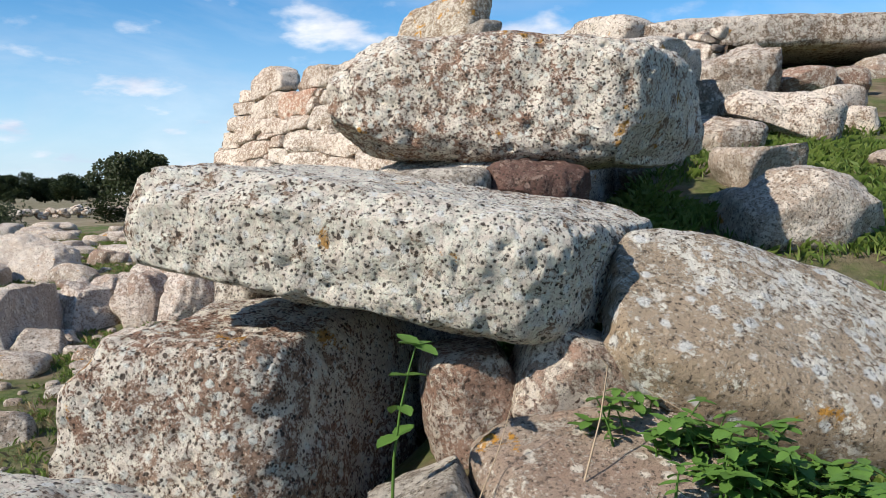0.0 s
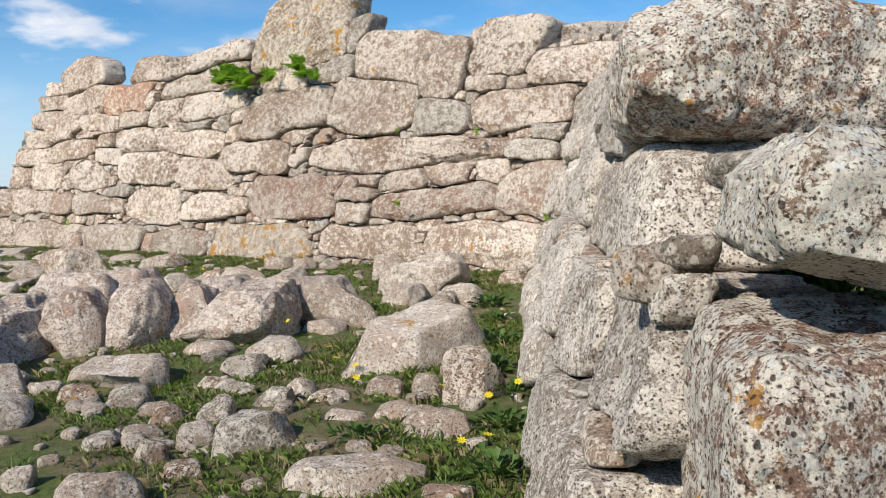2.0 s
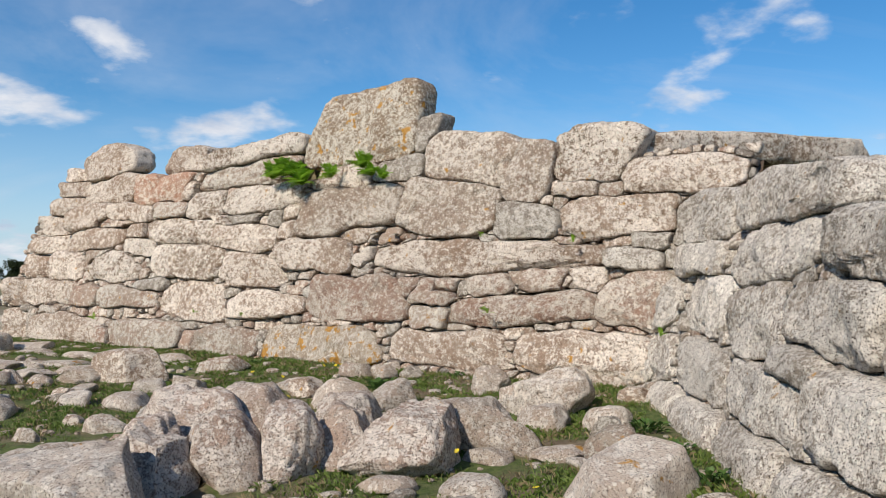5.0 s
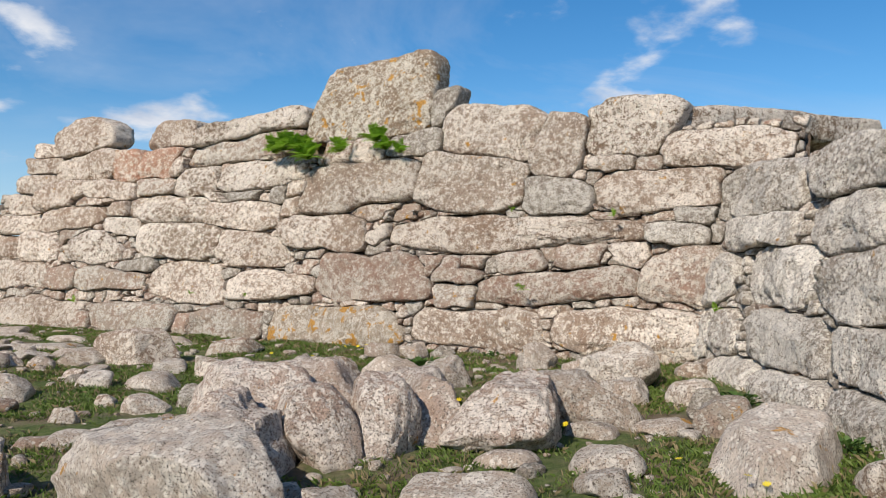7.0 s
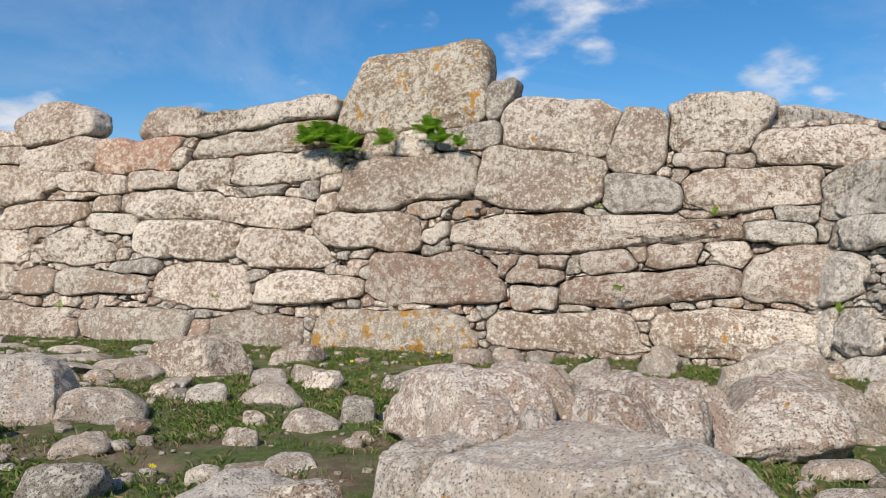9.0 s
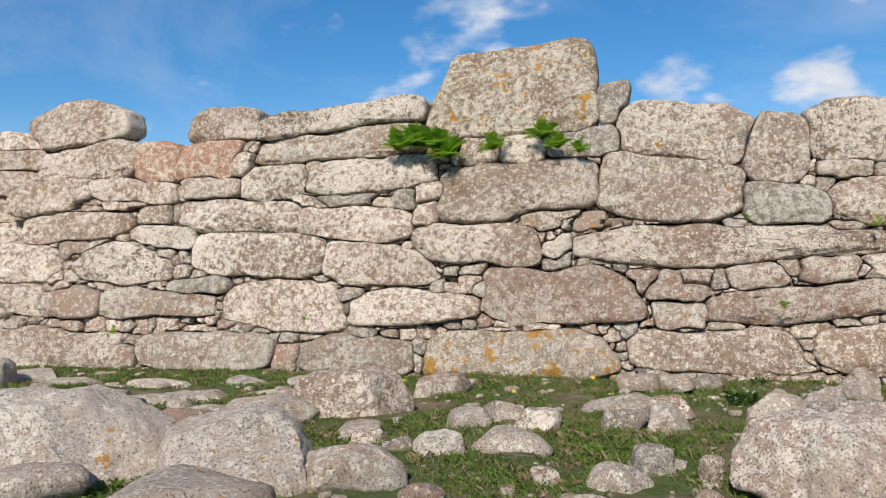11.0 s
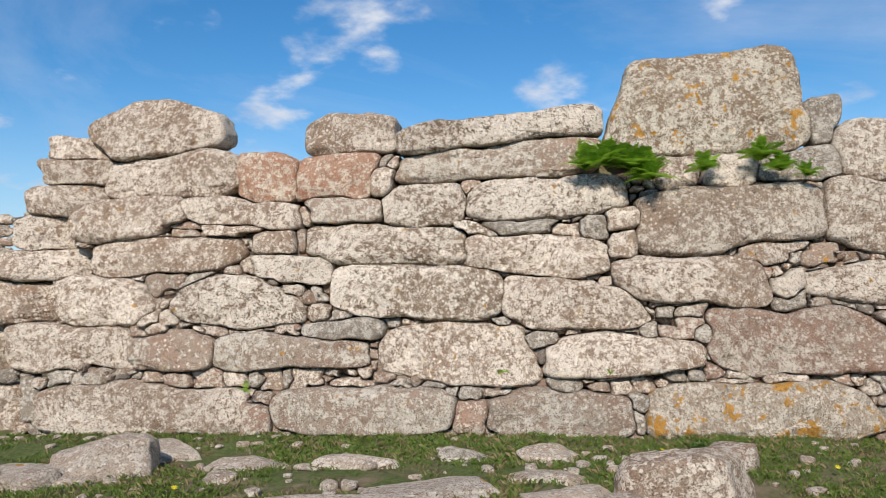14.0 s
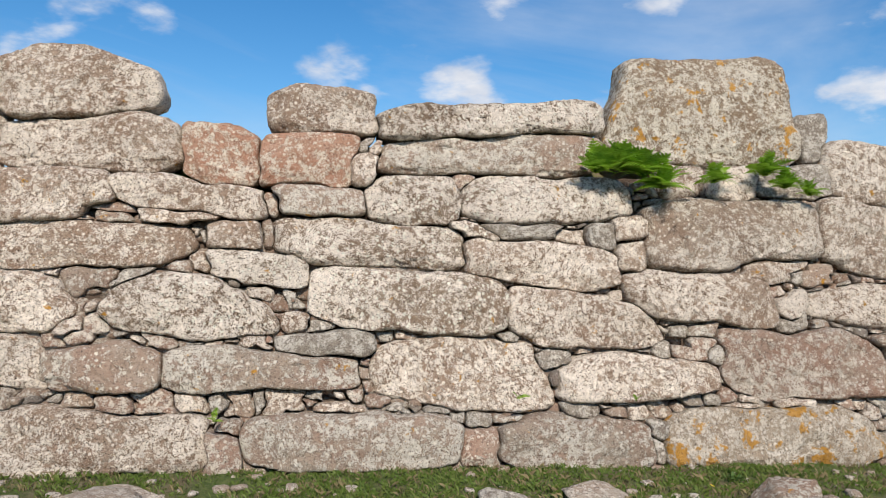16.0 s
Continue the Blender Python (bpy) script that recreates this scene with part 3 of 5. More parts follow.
course(wall_main, [
    (-17.82, 2.21, 1.84, 0.35, 1.3, -0.1, 0.03, -0.28, "p"),
    (-19.38, 2.14, 1.21, 0.3, 2.0, 0.06, -0.0, -0.28, "p"),
    (-16.33, 2.01, 0.93, 0.26, -5.6, 0.14, 0.04, -0.38, "w"),
    (-15.27, 2.29, 1.8, 0.41, -3.6, -0.02, 0.01, -0.1, "w"),
    (-13.6, 2.13, 1.45, 0.38, -2.9, 0.15, -0.0, 0.04, "p"),
    (-11.52, 2.48, 1.91, 0.67, 1.7, -0.15, -0.04, 0.07, "c"),
    (-9.69, 2.45, 1.55, 0.75, -5.2, -0.02, -0.01, 0.06, "c"),
    (-8.46, 2.2, 0.85, 0.42, -5.4, 0.1, -0.0, -0.09, "g"),
    (-7.23, 2.22, 1.4, 0.44, 0.4, -0.09, 0.05, -0.05, "p"),
    (-6.17, 2.13, 0.66, 0.52, 4.7, -0.02, 0.01, 0.05, "g"),
])
course(wall_main, [
    (-12.68, 2.23, 0.29, 0.31, 0.3, 0.02, 0.01, 0.13, "p"),
    (-12.65, 2.48, 0.32, 0.21, 5.8, 0.03, 0.05, 0.06, "p"),
    (-12.95, 2.42, 0.3, 0.18, 1.6, 0.0, 0.0, 0.11, "g"),
    (-16.54, 2.34, 0.56, 0.22, 1.1, 0.03, 0.01, -0.03, "p"),
    (-11.06, 2.09, 0.51, 0.19, 2.1, 0.05, 0.02, 0.24, "g"),
    (-10.59, 2.09, 0.4, 0.17, 1.1, -0.06, 0.01, 0.19, "g"),
    (-11.0, 1.73, 0.26, 0.47, -5.4, 0.06, -0.27, 0.18, "p"),
    (-7.78, 2.58, 0.52, 0.18, -2.3, 0.03, 0.0, -0.02, "p"),
    (-11.07, 2.09, 0.51, 0.16, -0.0, -0.01, 0.03, -0.07, "g"),
])
course(wall_main, [
    (-18.37, 2.68, 1.36, 0.47, 3.3, -0.17, -0.04, -0.01, "p"),
    (-16.95, 2.66, 1.39, 0.33, -5.4, 0.03, 0.08, -0.39, "p"),
    (-19.23, 2.91, 0.95, 0.35, 1.3, -0.03, -0.01, -0.14, "p"),
    (-19.45, 2.52, 0.75, 0.36, -0.3, 0.05, -0.01, -0.08, "p"),
    (-15.75, 2.68, 0.84, 0.28, -0.1, 0.08, -0.02, -0.05, "b"),
    (-14.85, 2.7, 0.93, 0.49, 2.9, 0.03, 0.1, -0.08, "w"),
    (-13.47, 2.78, 1.75, 0.41, 3.7, -0.06, -0.04, -0.07, "w"),
    (-13.8, 2.45, 0.72, 0.1, 0.7, 0.03, 0.12, -0.2, "g"),
    (-16.85, 2.53, 1.15, 0.13, 1.6, 0.06, 0.01, -0.17, "p"),
    (-14.24, 2.42, 0.45, 0.09, -4.8, 0.25, 0.0, 0.06, "w"),
])
course(wall_main, [
    (-16.70, 3.1, 0.74, 0.56, -0.8, -0.06, -0.01, -0.15, "R"),
    (-15.90, 3.1, 0.93, 0.52, 0.3, -0.04, 0.1, 0.05, "R"),
    (-14.03, 3.57, 2.34, 0.34, 4.5, 0.03, 0.0, 0.08, "w"),
    (-14.05, 3.25, 2.33, 0.4, 3.9, 0.2, 0.01, 0.07, "b"),
    (-17.96, 3.19, 1.62, 0.53, 3.8, 0.32, -0.02, -0.17, "p"),
    (-9.54, 3.13, 1.58, 0.71, -5.8, 0.03, 0.07, 0.09, "c"),
    (-8.52, 2.87, 0.61, 0.76, -2.0, -0.08, -0.01, -0.01, "c"),
    (-7.62, 3.04, 1.06, 0.7, -3.6, 0.02, 0.18, 0.26, "w"),
    (-6.47, 2.68, 1.39, 0.37, -2.1, 0.03, -0.0, 0.07, "p"),
    (-15.4, 3.03, 0.29, 0.28, 5.3, 0.02, 0.04, -0.0, "p"),
    (-15.25, 3.26, 0.19, 0.13, 11.6, 0.15, 0.07, -0.12, "p"),
])
course(wall_main, [
    (-15.75, 3.62, 1.01, 0.47, -1.8, 0.03, -0.01, -0.13, "p"),
    (-18.22, 3.78, 1.66, 0.68, 2.0, -0.05, 0.0, -0.1, "P"),
    (-19.21, 3.57, 0.71, 0.28, -3.5, -0.09, -0.02, -0.18, "p"),
    (-19.17, 3.29, 0.78, 0.33, -0.6, -0.01, -0.0, -0.17, "p"),
    (-11.60, 3.83, 2.04, 1.22, 1.5, 0.08, -0.16, 0.09, "B"),
    (-10.38, 3.57, 0.29, 0.56, 0.0, -0.01, -0.05, 0.1, "g"),
    (-12.03, 3.02, 0.4, 0.34, 2.2, 0.0, 0.01, 0.15, "p"),
    (-11.45, 3.02, 0.5, 0.32, -0.5, 0.02, 0.02, 0.24, "p"),
    (-10.66, 3.08, 0.85, 0.34, 1.5, 0.04, 0.01, 0.22, "g"),
])

# small chinking stones wedged into the joints of both walls
PEBBLES = {}
for kind in ("p", "b", "r", "g"):
    for i in range(3):
        p, quads = stone_points(0.2, 0.16, 0.12, 0.025, 4.0, 900 + i, 10, 0.08, 0.0, 0.4)
        PEBBLES[kind, i] = mesh_from("chink_stone", p, quads, ROCKS[kind])


def packing(on, s0, s1, low, top):
    """Fist-sized stones packed behind the faces, which show in the wider joints."""
    along, out, offset, z0, batter = WALLS[on.name]
    rng = random.Random(31)
    base = [stone_points(1, 0.9, 0.7, 0.24, 3.6, 60 + i, 8, 0.09, 0.0, 0.4) for i in range(6)]
    pts, faces = [], []
    z = low
    while z < 2.6:
        s = s0 + rng.uniform(0, 0.1)
        while s < s1:
            if z < top(s):
                size = rng.uniform(0.12, 0.21)
                c = along * s + out * (offset - batter * (z - z0) - 0.215 + rng.uniform(-0.03, 0.02))
                p, quads = rng.choice(base)
                g = p * (size * rng.uniform(0.9, 1.5), 0.16, size * rng.uniform(0.8, 1.1))
                q = np.outer(g[:, 0], along) + np.outer(g[:, 1], -out) + np.outer(g[:, 2], (0, 0, 1)) + np.array((c.x, c.y, z + rng.uniform(-0.03, 0.03)))
                k = len(pts)
                pts += q.tolist()
                faces += [[k + v for v in f] for f in quads]
            s += rng.uniform(0.13, 0.2)
        z += 0.125
    ob = child("packing_stones", mesh_from("packing_stones", pts, faces, PACK), on)
    return tagged(ob, kind="stuff")


PACK = rock("packing_rock", (0.24, 0.165, 0.12), (0.31, 0.235, 0.18), (0.50, 0.45, 0.38), white=0.3, dark=0.5, red=0.5, pits=0.5)
packing(wall_main, -18.7, -6.0, 0.3, lambda s: 2.5 + 0.2 * smooth(-14, -10, s))
packing(wall_near, -9.3, -3.3, 0.15, lambda s: 1.85 - 0.75 * smooth(-5.6, -3.2, s))

# ---- boulders and rubble on the ground ----
SHAPES = {
    "u": ("boulder", "upright weathered grey-brown boulder set in the grass", 5.5, 11, "p", 0.06),
    "o": ("outcrop_block", "angular pale bedrock block jointed against its neighbours", 6.5, 11, "q", 0.10),
    "s": ("boulder", "slanting smooth beige boulder half sunk in grass", 4.6, 11, "s", 0.06),
    "t": ("boulder", "long smooth slanting beige slab half sunk in grass", 4.6, 8, "S", 0.06),
    "m": ("boulder", "low rounded pale lichened boulder sunk in grass", 3.8, 12, "s", 0.08),
    "M": ("boulder", "broad smooth beige bedrock boulder with faint cracks", 3.6, 9, "S", 0.08),
    "f": ("flat_stone", "flat pale slab of stone lying in the grass", 5.0, 10, "s", 0.07),
    "r": ("rock", "loose lichened field rock lying in the grass", 5.0, 12, "p", 0.08),
    "b": ("stone_block", "squared pale stone block lying before the wall", 5.5, 4, "p", 0.05),
}


SPOTS = []


def rubble(rows):
    """Loose stones: x, y, width, depth, height, heading, shape."""
    for x, y, w, d, h, yaw, shape in rows:
        name, label, square, cut, kind, lump = SHAPES[shape]
        SPOTS.append((x, y, w / 2, d / 2, radians(yaw)))
        k = seed()
        rng = random.Random(k)
        if shape == "r":
            kind = rng.choice("pssgb")
        bury = {"f": 0.8, "M": 0.5, "m": 0.45, "s": 0.4, "t": 0.6}.get(shape, 0.25)
        full = h * (1 + bury)
        p, quads = stone_points(w * 1.05, d, full, 0.03 if w < 1 else 0.045, square, k, cut, lump, 0.0, 0.42)
        if shape == "o":
            up = np.clip(0.25 + p[:, 2] / full, 0, 1)
            p[:, 0] = p[:, 0] * (1.12 - 0.62 * up) + rng.uniform(-0.5, 0.3) * up * h
            p[:, 1] = p[:, 1] * (1.12 - 0.5 * up) + 0.3 * up * h
        elif shape in "us":
            lean = rng.uniform(-0.2, 0.2)
            p[:, 0] = p[:, 0] * (1 - 0.22 * p[:, 2] / full * 2) + lean * p[:, 2]
        else:
            p[:, :2] *= (1 - 0.16 * np.clip(p[:, 2] / full * 2, -1, 1))[:, None]
        p[:, 2] += full / 2 - h * bury
        ob = thing(name, mesh_from(name, p, quads, ROCKS[kind]), label, "boulder" if name == "boulder" else "rock", "rubble before the wall")
        ob.matrix_basis = pose(x, y, height(x, y) - 0.01, *((0, -9) if shape == "t" else (rng.uniform(-2, 2), rng.uniform(-2, 2)) if shape in "fM" else (rng.uniform(-5, 5), rng.uniform(-7, 7))), yaw + rng.uniform(-8, 8))




# the projecting wall: big grey blocks
course(wall_near, [
    (-9.15, 2.11, 1.5, 0.51, -2.2, -0.08, 0.05, -0.3, "n"), (-7.0, 2.13, 2.44, 0.42, -2.7, -0.34, 0.05, -0.4, "n"), (-6.95, 1.67, 1.72, 0.46, 3.4, -0.05, 0.1, -0.5, "n"),
    (-8.78, 1.67, 1.4, 0.26, -0.5, 0.06, 0.02, -0.4, "n"), (-4.74, 1.63, 2.2, 0.40, -3.0, -0.02, -0.04, -0.4, "n"), (-8.1, 1.22, 1.2, 0.5, -1.5, -0.09, 0.07, -0.5, "n"),
    (-6.68, 1.19, 1.12, 0.48, -0.6, 0.15, -0.12, -0.3, "n"), (-5.38, 1.23, 1.26, 0.45, -2.5, 0.12, 0.05, -0.4, "n"),
])
course(wall_near, [
    (-3.85, 1.11, 1.75, 0.39, 1.6, 0.0, 0.03, -0.5, "n"), (-8.85, 0.66, 0.6, 0.4, 5.0, -0.02, 0.1, -0.4, "n"), (-7.62, 0.66, 1.4, 0.4, -2.3, 0.02, 0.03, -0.5, "n"),
    (-6.02, 0.64, 1.4, 0.36, 0.9, -0.13, -0.04, -0.4, "n"), (-5.62, 0.93, 0.66, 0.19, 0.0, 0.01, -0.15, -0.1, "n"), (-4.72, 0.70, 1.0, 0.44, 1.0, -0.12, 0.04, -0.5, "n"),
    (-3.6, 0.68, 1.15, 0.36, 5.0, -0.1, 0.1, -0.6, "n"), (-2.65, 0.70, 0.8, 0.36, 3.5, -0.2, -0.2, -0.3, "n"), (-4.75, 0.30, 1.0, 0.26, 6.0, -0.2, 0.0, -0.4, "n"),
])
course(wall_near, [
    (-3.62, 0.28, 1.15, 0.36, 7.0, -0.2, 0.1, -0.6, "n"), (-2.62, 0.28, 0.7, 0.36, 5.0, 0.1, 0.0, -0.2, "n"), (-8.4, 0.28, 1.0, 0.32, 2.0, 0.0, 0.0, -0.2, "n"),
    (-7.2, 0.27, 1.2, 0.34, -2.0, 0.1, 0.0, -0.2, "n"), (-6.0, 0.25, 1.1, 0.34, 1.0, -0.1, 0.0, -0.2, "n"), (-9.5, 1.2, 0.9, 0.5, 2.0, 0.0, 0.0, 0.0, "n"), (-9.7, 0.6, 0.9, 0.5, 0.0, 0.0, 0.0, 0.0, "n"),
])
chinks(wall_near, [(-4.31, 0.86, 0.2, 0.11), (-6.2, 1.52, 0.35, 0.11), (-5.75, 1.49, 0.3, 0.1), (-5.3, 1.47, 0.3, 0.09), (-3.5, 0.89, 0.16, 0.08), (-4.6, 0.5, 0.2, 0.08), (-5.25, 0.5, 0.16, 0.1), (-2.5, 0.48, 0.3, 0.1)])

chinks(wall_main, [
    (-17.75, 0.87, 0.27, 0.11), (-17.44, 0.86, 0.35, 0.14), (-17.16, 0.87, 0.2, 0.14), (-16.89, 0.83, 0.32, 0.15),
    (-16.52, 0.83, 0.28, 0.15), (-16.49, 0.68, 0.19, 0.14), (-16.19, 0.84, 0.34, 0.16), (-15.82, 0.86, 0.35, 0.14),
    (-15.58, 0.87, 0.14, 0.1), (-15.43, 0.86, 0.13, 0.15), (-15.24, 0.85, 0.25, 0.09), (-15.04, 0.75, 0.15, 0.11),
    (-14.89, 0.76, 0.15, 0.11), (-14.67, 0.79, 0.23, 0.08), (-14.29, 0.72, 0.23, 0.13), (-14.49, 0.71, 0.14, 0.09),
    (-12.99, 0.72, 0.19, 0.09), (-12.77, 0.72, 0.25, 0.13), (-12.5, 0.76, 0.29, 0.16), (-12.56, 0.58, 0.17, 0.17),
    (-12.59, 0.4, 0.11, 0.19), (-12.21, 0.87, 0.23, 0.14),
])
chinks(wall_main, [
    (-12.01, 0.86, 0.17, 0.11), (-11.86, 0.89, 0.14, 0.15), (-17.82, 1.47, 0.37, 0.21), (-17.21, 1.36, 0.31, 0.06),
    (-17.79, 1.86, 0.49, 0.23), (-17.0, 2.02, 0.2, 0.13), (-16.89, 2.36, 0.12, 0.15), (-16.84, 2.07, 0.17, 0.15),
    (-16.52, 1.87, 0.15, 0.09), (-16.29, 1.81, 0.25, 0.15), (-16.01, 1.74, 0.27, 0.16), (-15.95, 1.53, 0.2, 0.14),
    (-16.28, 1.34, 0.25, 0.09), (-15.14, 1.43, 0.14, 0.1), (-14.97, 1.45, 0.18, 0.07), (-15.75, 1.5, 0.25, 0.08),
    (-13.97, 1.4, 0.17, 0.13), (-13.58, 1.23, 0.27, 0.12), (-12.45, 1.32, 0.17, 0.16), (-12.12, 1.33, 0.44, 0.22),
    (-12.25, 1.49, 0.17, 0.13), (-12.05, 1.5, 0.29, 0.1),
])
chinks(wall_main, [
    (-12.85, 1.81, 0.16, 0.14), (-10.99, 1.89, 0.22, 0.14), (-11.45, 2.08, 0.22, 0.09), (-15.31, 3.27, 0.12, 0.16),
    (-14.32, 2.93, 0.25, 0.16), (-13.27, 2.39, 0.3, 0.14), (-17.66, 2.5, 0.39, 0.13), (-16.22, 2.63, 0.1, 0.19),
    (-16.25, 2.36, 0.13, 0.24), (-10.6, 0.8, 0.21, 0.15), (-10.37, 0.76, 0.2, 0.13), (-11.66, 0.87, 0.23, 0.09),
    (-13.63, 0.67, 0.21, 0.06), (-14.02, 0.71, 0.26, 0.07), (-13.35, 0.76, 0.32, 0.09), (-11.16, 2.09, 0.71, 0.23),
    (-10.6, 2.09, 0.42, 0.19), (-10.97, 1.9, 0.16, 0.15), (-11.02, 1.6, 0.33, 0.23), (-12.05, 1.33, 0.45, 0.2),
    (-9.2, 1.36, 0.2, 0.17), (-8.47, 1.46, 0.2, 0.14),
])
chinks(wall_main, [
    (-7.68, 1.42, 0.15, 0.1), (-7.12, 1.55, 0.2, 0.13), (-7.16, 1.89, 0.35, 0.1), (-7.34, 2.55, 0.31, 0.14),
    (-8.19, 2.48, 0.13, 0.14), (-8.04, 2.42, 0.16, 0.17), (-10.5, 0.81, 0.18, 0.12), (-10.27, 0.79, 0.27, 0.17),
    (-8.35, 0.8, 0.25, 0.12), (-8.36, 0.68, 0.15, 0.12), (-7.97, 0.83, 0.27, 0.08), (-7.73, 0.89, 0.21, 0.09),
    (-7.47, 0.92, 0.32, 0.09), (-8.99, 1.97, 0.2, 0.1), (-12.39, 0.76, 0.29, 0.16), (-8.34, 0.52, 0.12, 0.13),
    (-17.13, 0.85, 0.44, 0.21), (-16.41, 0.82, 0.32, 0.19), (-16.03, 0.85, 0.47, 0.19), (-15.56, 0.82, 0.45, 0.12),
    (-9.53, 0.83, 0.37, 0.1), (-9.16, 0.83, 0.36, 0.1),
])
chinks(wall_main, [
    (-7.19, 0.84, 0.25, 0.08), (-6.87, 0.9, 0.27, 0.09), (-11.16, 0.82, 0.45, 0.07), (-11.73, 0.82, 0.39, 0.07),
    (-7.86, 1.91, 0.31, 0.09), (-6.5, 1.7, 0.19, 0.19), (-18.87, 0.86, 0.29, 0.15), (-18.52, 0.85, 0.42, 0.16),
    (-17.31, 0.87, 0.18, 0.12), (-17.79, 1.47, 0.37, 0.22), (-17.18, 1.36, 0.29, 0.08), (-17.67, 2.51, 0.46, 0.13),
    (-16.87, 2.37, 0.1, 0.22), (-16.23, 1.34, 0.21, 0.07), (-16.0, 1.74, 0.3, 0.15), (-16.06, 0.83, 0.2, 0.14),
    (-15.75, 0.86, 0.35, 0.14), (-14.98, 0.76, 0.28, 0.1), (-19.56, 0.89, 0.25, 0.11), (-19.09, 0.81, 0.16, 0.08),
    (-17.99, 1.37, 0.19, 0.09), (-19.26, 0.74, 0.22, 0.17),
])

lay(wall_main, -20.8, -5.4, lambda s: 2.75 + 0.2 * smooth(-13.5, -12.5, s), 0.032)
lay(wall_near, -10.1, -2.0, lambda s: 1.75 - 0.75 * smooth(-5.6, -3.2, s), 0.03)

# the jointed outcrop of bedrock in the middle of the ground
rubble([
    (-3.72, 6.85, 0.92, 1.5, 0.52, 12, "M"), (-3.0, 8.75, 1.0, 0.75, 0.50, -20, "o"), (-2.76, 7.62, 0.54, 0.55, 0.47, -20, "o"), (-2.32, 7.72, 0.46, 0.75, 0.47, -22, "o"),
    (-2.38, 8.75, 0.58, 0.7, 0.50, -25, "o"), (-1.97, 7.88, 0.46, 0.65, 0.42, -22, "o"), (-1.58, 7.5, 0.64, 0.7, 0.46, -30, "o"), (-1.72, 8.72, 0.55, 0.6, 0.34, -25, "o"),
    (-0.88, 7.85, 0.92, 0.68, 0.38, -25, "m"), (0.30, 8.9, 0.9, 0.62, 0.42, -25, "m"), (-3.27, 7.55, 0.46, 0.6, 0.44, -25, "o"), (-3.25, 8.15, 0.6, 0.6, 0.42, -10, "o"),
    (-0.62, 6.12, 1.15, 0.62, 0.30, 34, "t"),
])
rubble([
    (-5.0, 7.75, 0.8, 0.6, 0.32, 10, "m"),
    (-6.15, 12.25, 1.3, 1.0, 0.5, -40, "M"),
    (-5.45, 11.35, 0.9, 0.8, 0.45, -35, "M"),
    (-2.29, 4.19, 0.3, 0.24, 0.17, 7, "r"),
    (-0.99, 3.79, 0.22, 0.18, 0.07, -17, "r"),
    (-1.29, 4.1, 0.58, 0.36, 0.11, -10, "f"),
    (-2.66, 4.59, 0.14, 0.11, 0.12, 12, "r"),
    (-1.99, 4.47, 0.16, 0.12, 0.08, 2, "r"),
    (-4.71, 7.61, 0.35, 0.28, 0.3, -6, "u"),
    (-3.53, 5.68, 0.41, 0.32, 0.24, 6, "r"),
    (-2.13, 4.73, 0.15, 0.12, 0.12, 4, "r"),
    (-3.1, 6.65, 0.26, 0.21, 0.11, -32, "r"),
])
rubble([
    (-1.67, 4.76, 0.35, 0.28, 0.17, -3, "r"),
    (-1.69, 5.73, 0.2, 0.16, 0.08, -55, "r"),
    (-1.34, 5.52, 0.18, 0.14, 0.11, -60, "r"),
    (-0.92, 4.89, 0.32, 0.26, 0.09, -32, "m"),
    (-3.05, 5.73, 0.52, 0.42, 0.16, 0, "m"),
    (-2.36, 6.42, 0.68, 0.54, 0.18, -42, "m"),
    (-1.93, 4.86, 0.18, 0.14, 0.13, 1, "r"),
    (-0.78, 4.65, 0.36, 0.29, 0.1, -16, "m"),
    (-1.82, 5.28, 0.18, 0.15, 0.13, -18, "r"),
    (-2.37, 5.05, 0.18, 0.14, 0.08, 7, "r"),
    (-3.19, 6.93, 0.16, 0.13, 0.1, -29, "r"),
    (-2.19, 5.08, 0.21, 0.17, 0.08, 4, "r"),
    (-5.42, 8.97, 0.42, 0.34, 0.2, -9, "r"),
    (-2.15, 5.57, 0.2, 0.16, 0.06, -13, "r"),
])
rubble([
    (-1.2, 4.93, 0.21, 0.17, 0.07, -9, "r"),
    (-1.51, 5.41, 0.23, 0.19, 0.11, -22, "r"),
    (-0.46, 5.08, 0.31, 0.25, 0.23, -36, "r"),
    (-2.3, 5.77, 0.25, 0.2, 0.13, -10, "r"),
    (-1.2, 5.37, 0.24, 0.19, 0.06, -26, "r"),
    (-0.9, 5.32, 0.21, 0.17, 0.11, -30, "r"),
    (-2.07, 5.35, 0.18, 0.14, 0.1, 2, "r"),
    (-2.58, 5.97, 0.23, 0.18, 0.12, -6, "r"),
    (-0.67, 5.27, 0.15, 0.12, 0.12, -32, "r"),
    (-1.84, 6.99, 0.38, 0.3, 0.1, -58, "m"),
    (-4.73, 8.88, 0.19, 0.15, 0.1, -17, "r"),
    (-3.16, 6.37, 0.4, 0.32, 0.22, 1, "r"),
    (-2.83, 6.28, 0.22, 0.17, 0.09, -3, "r"),
])
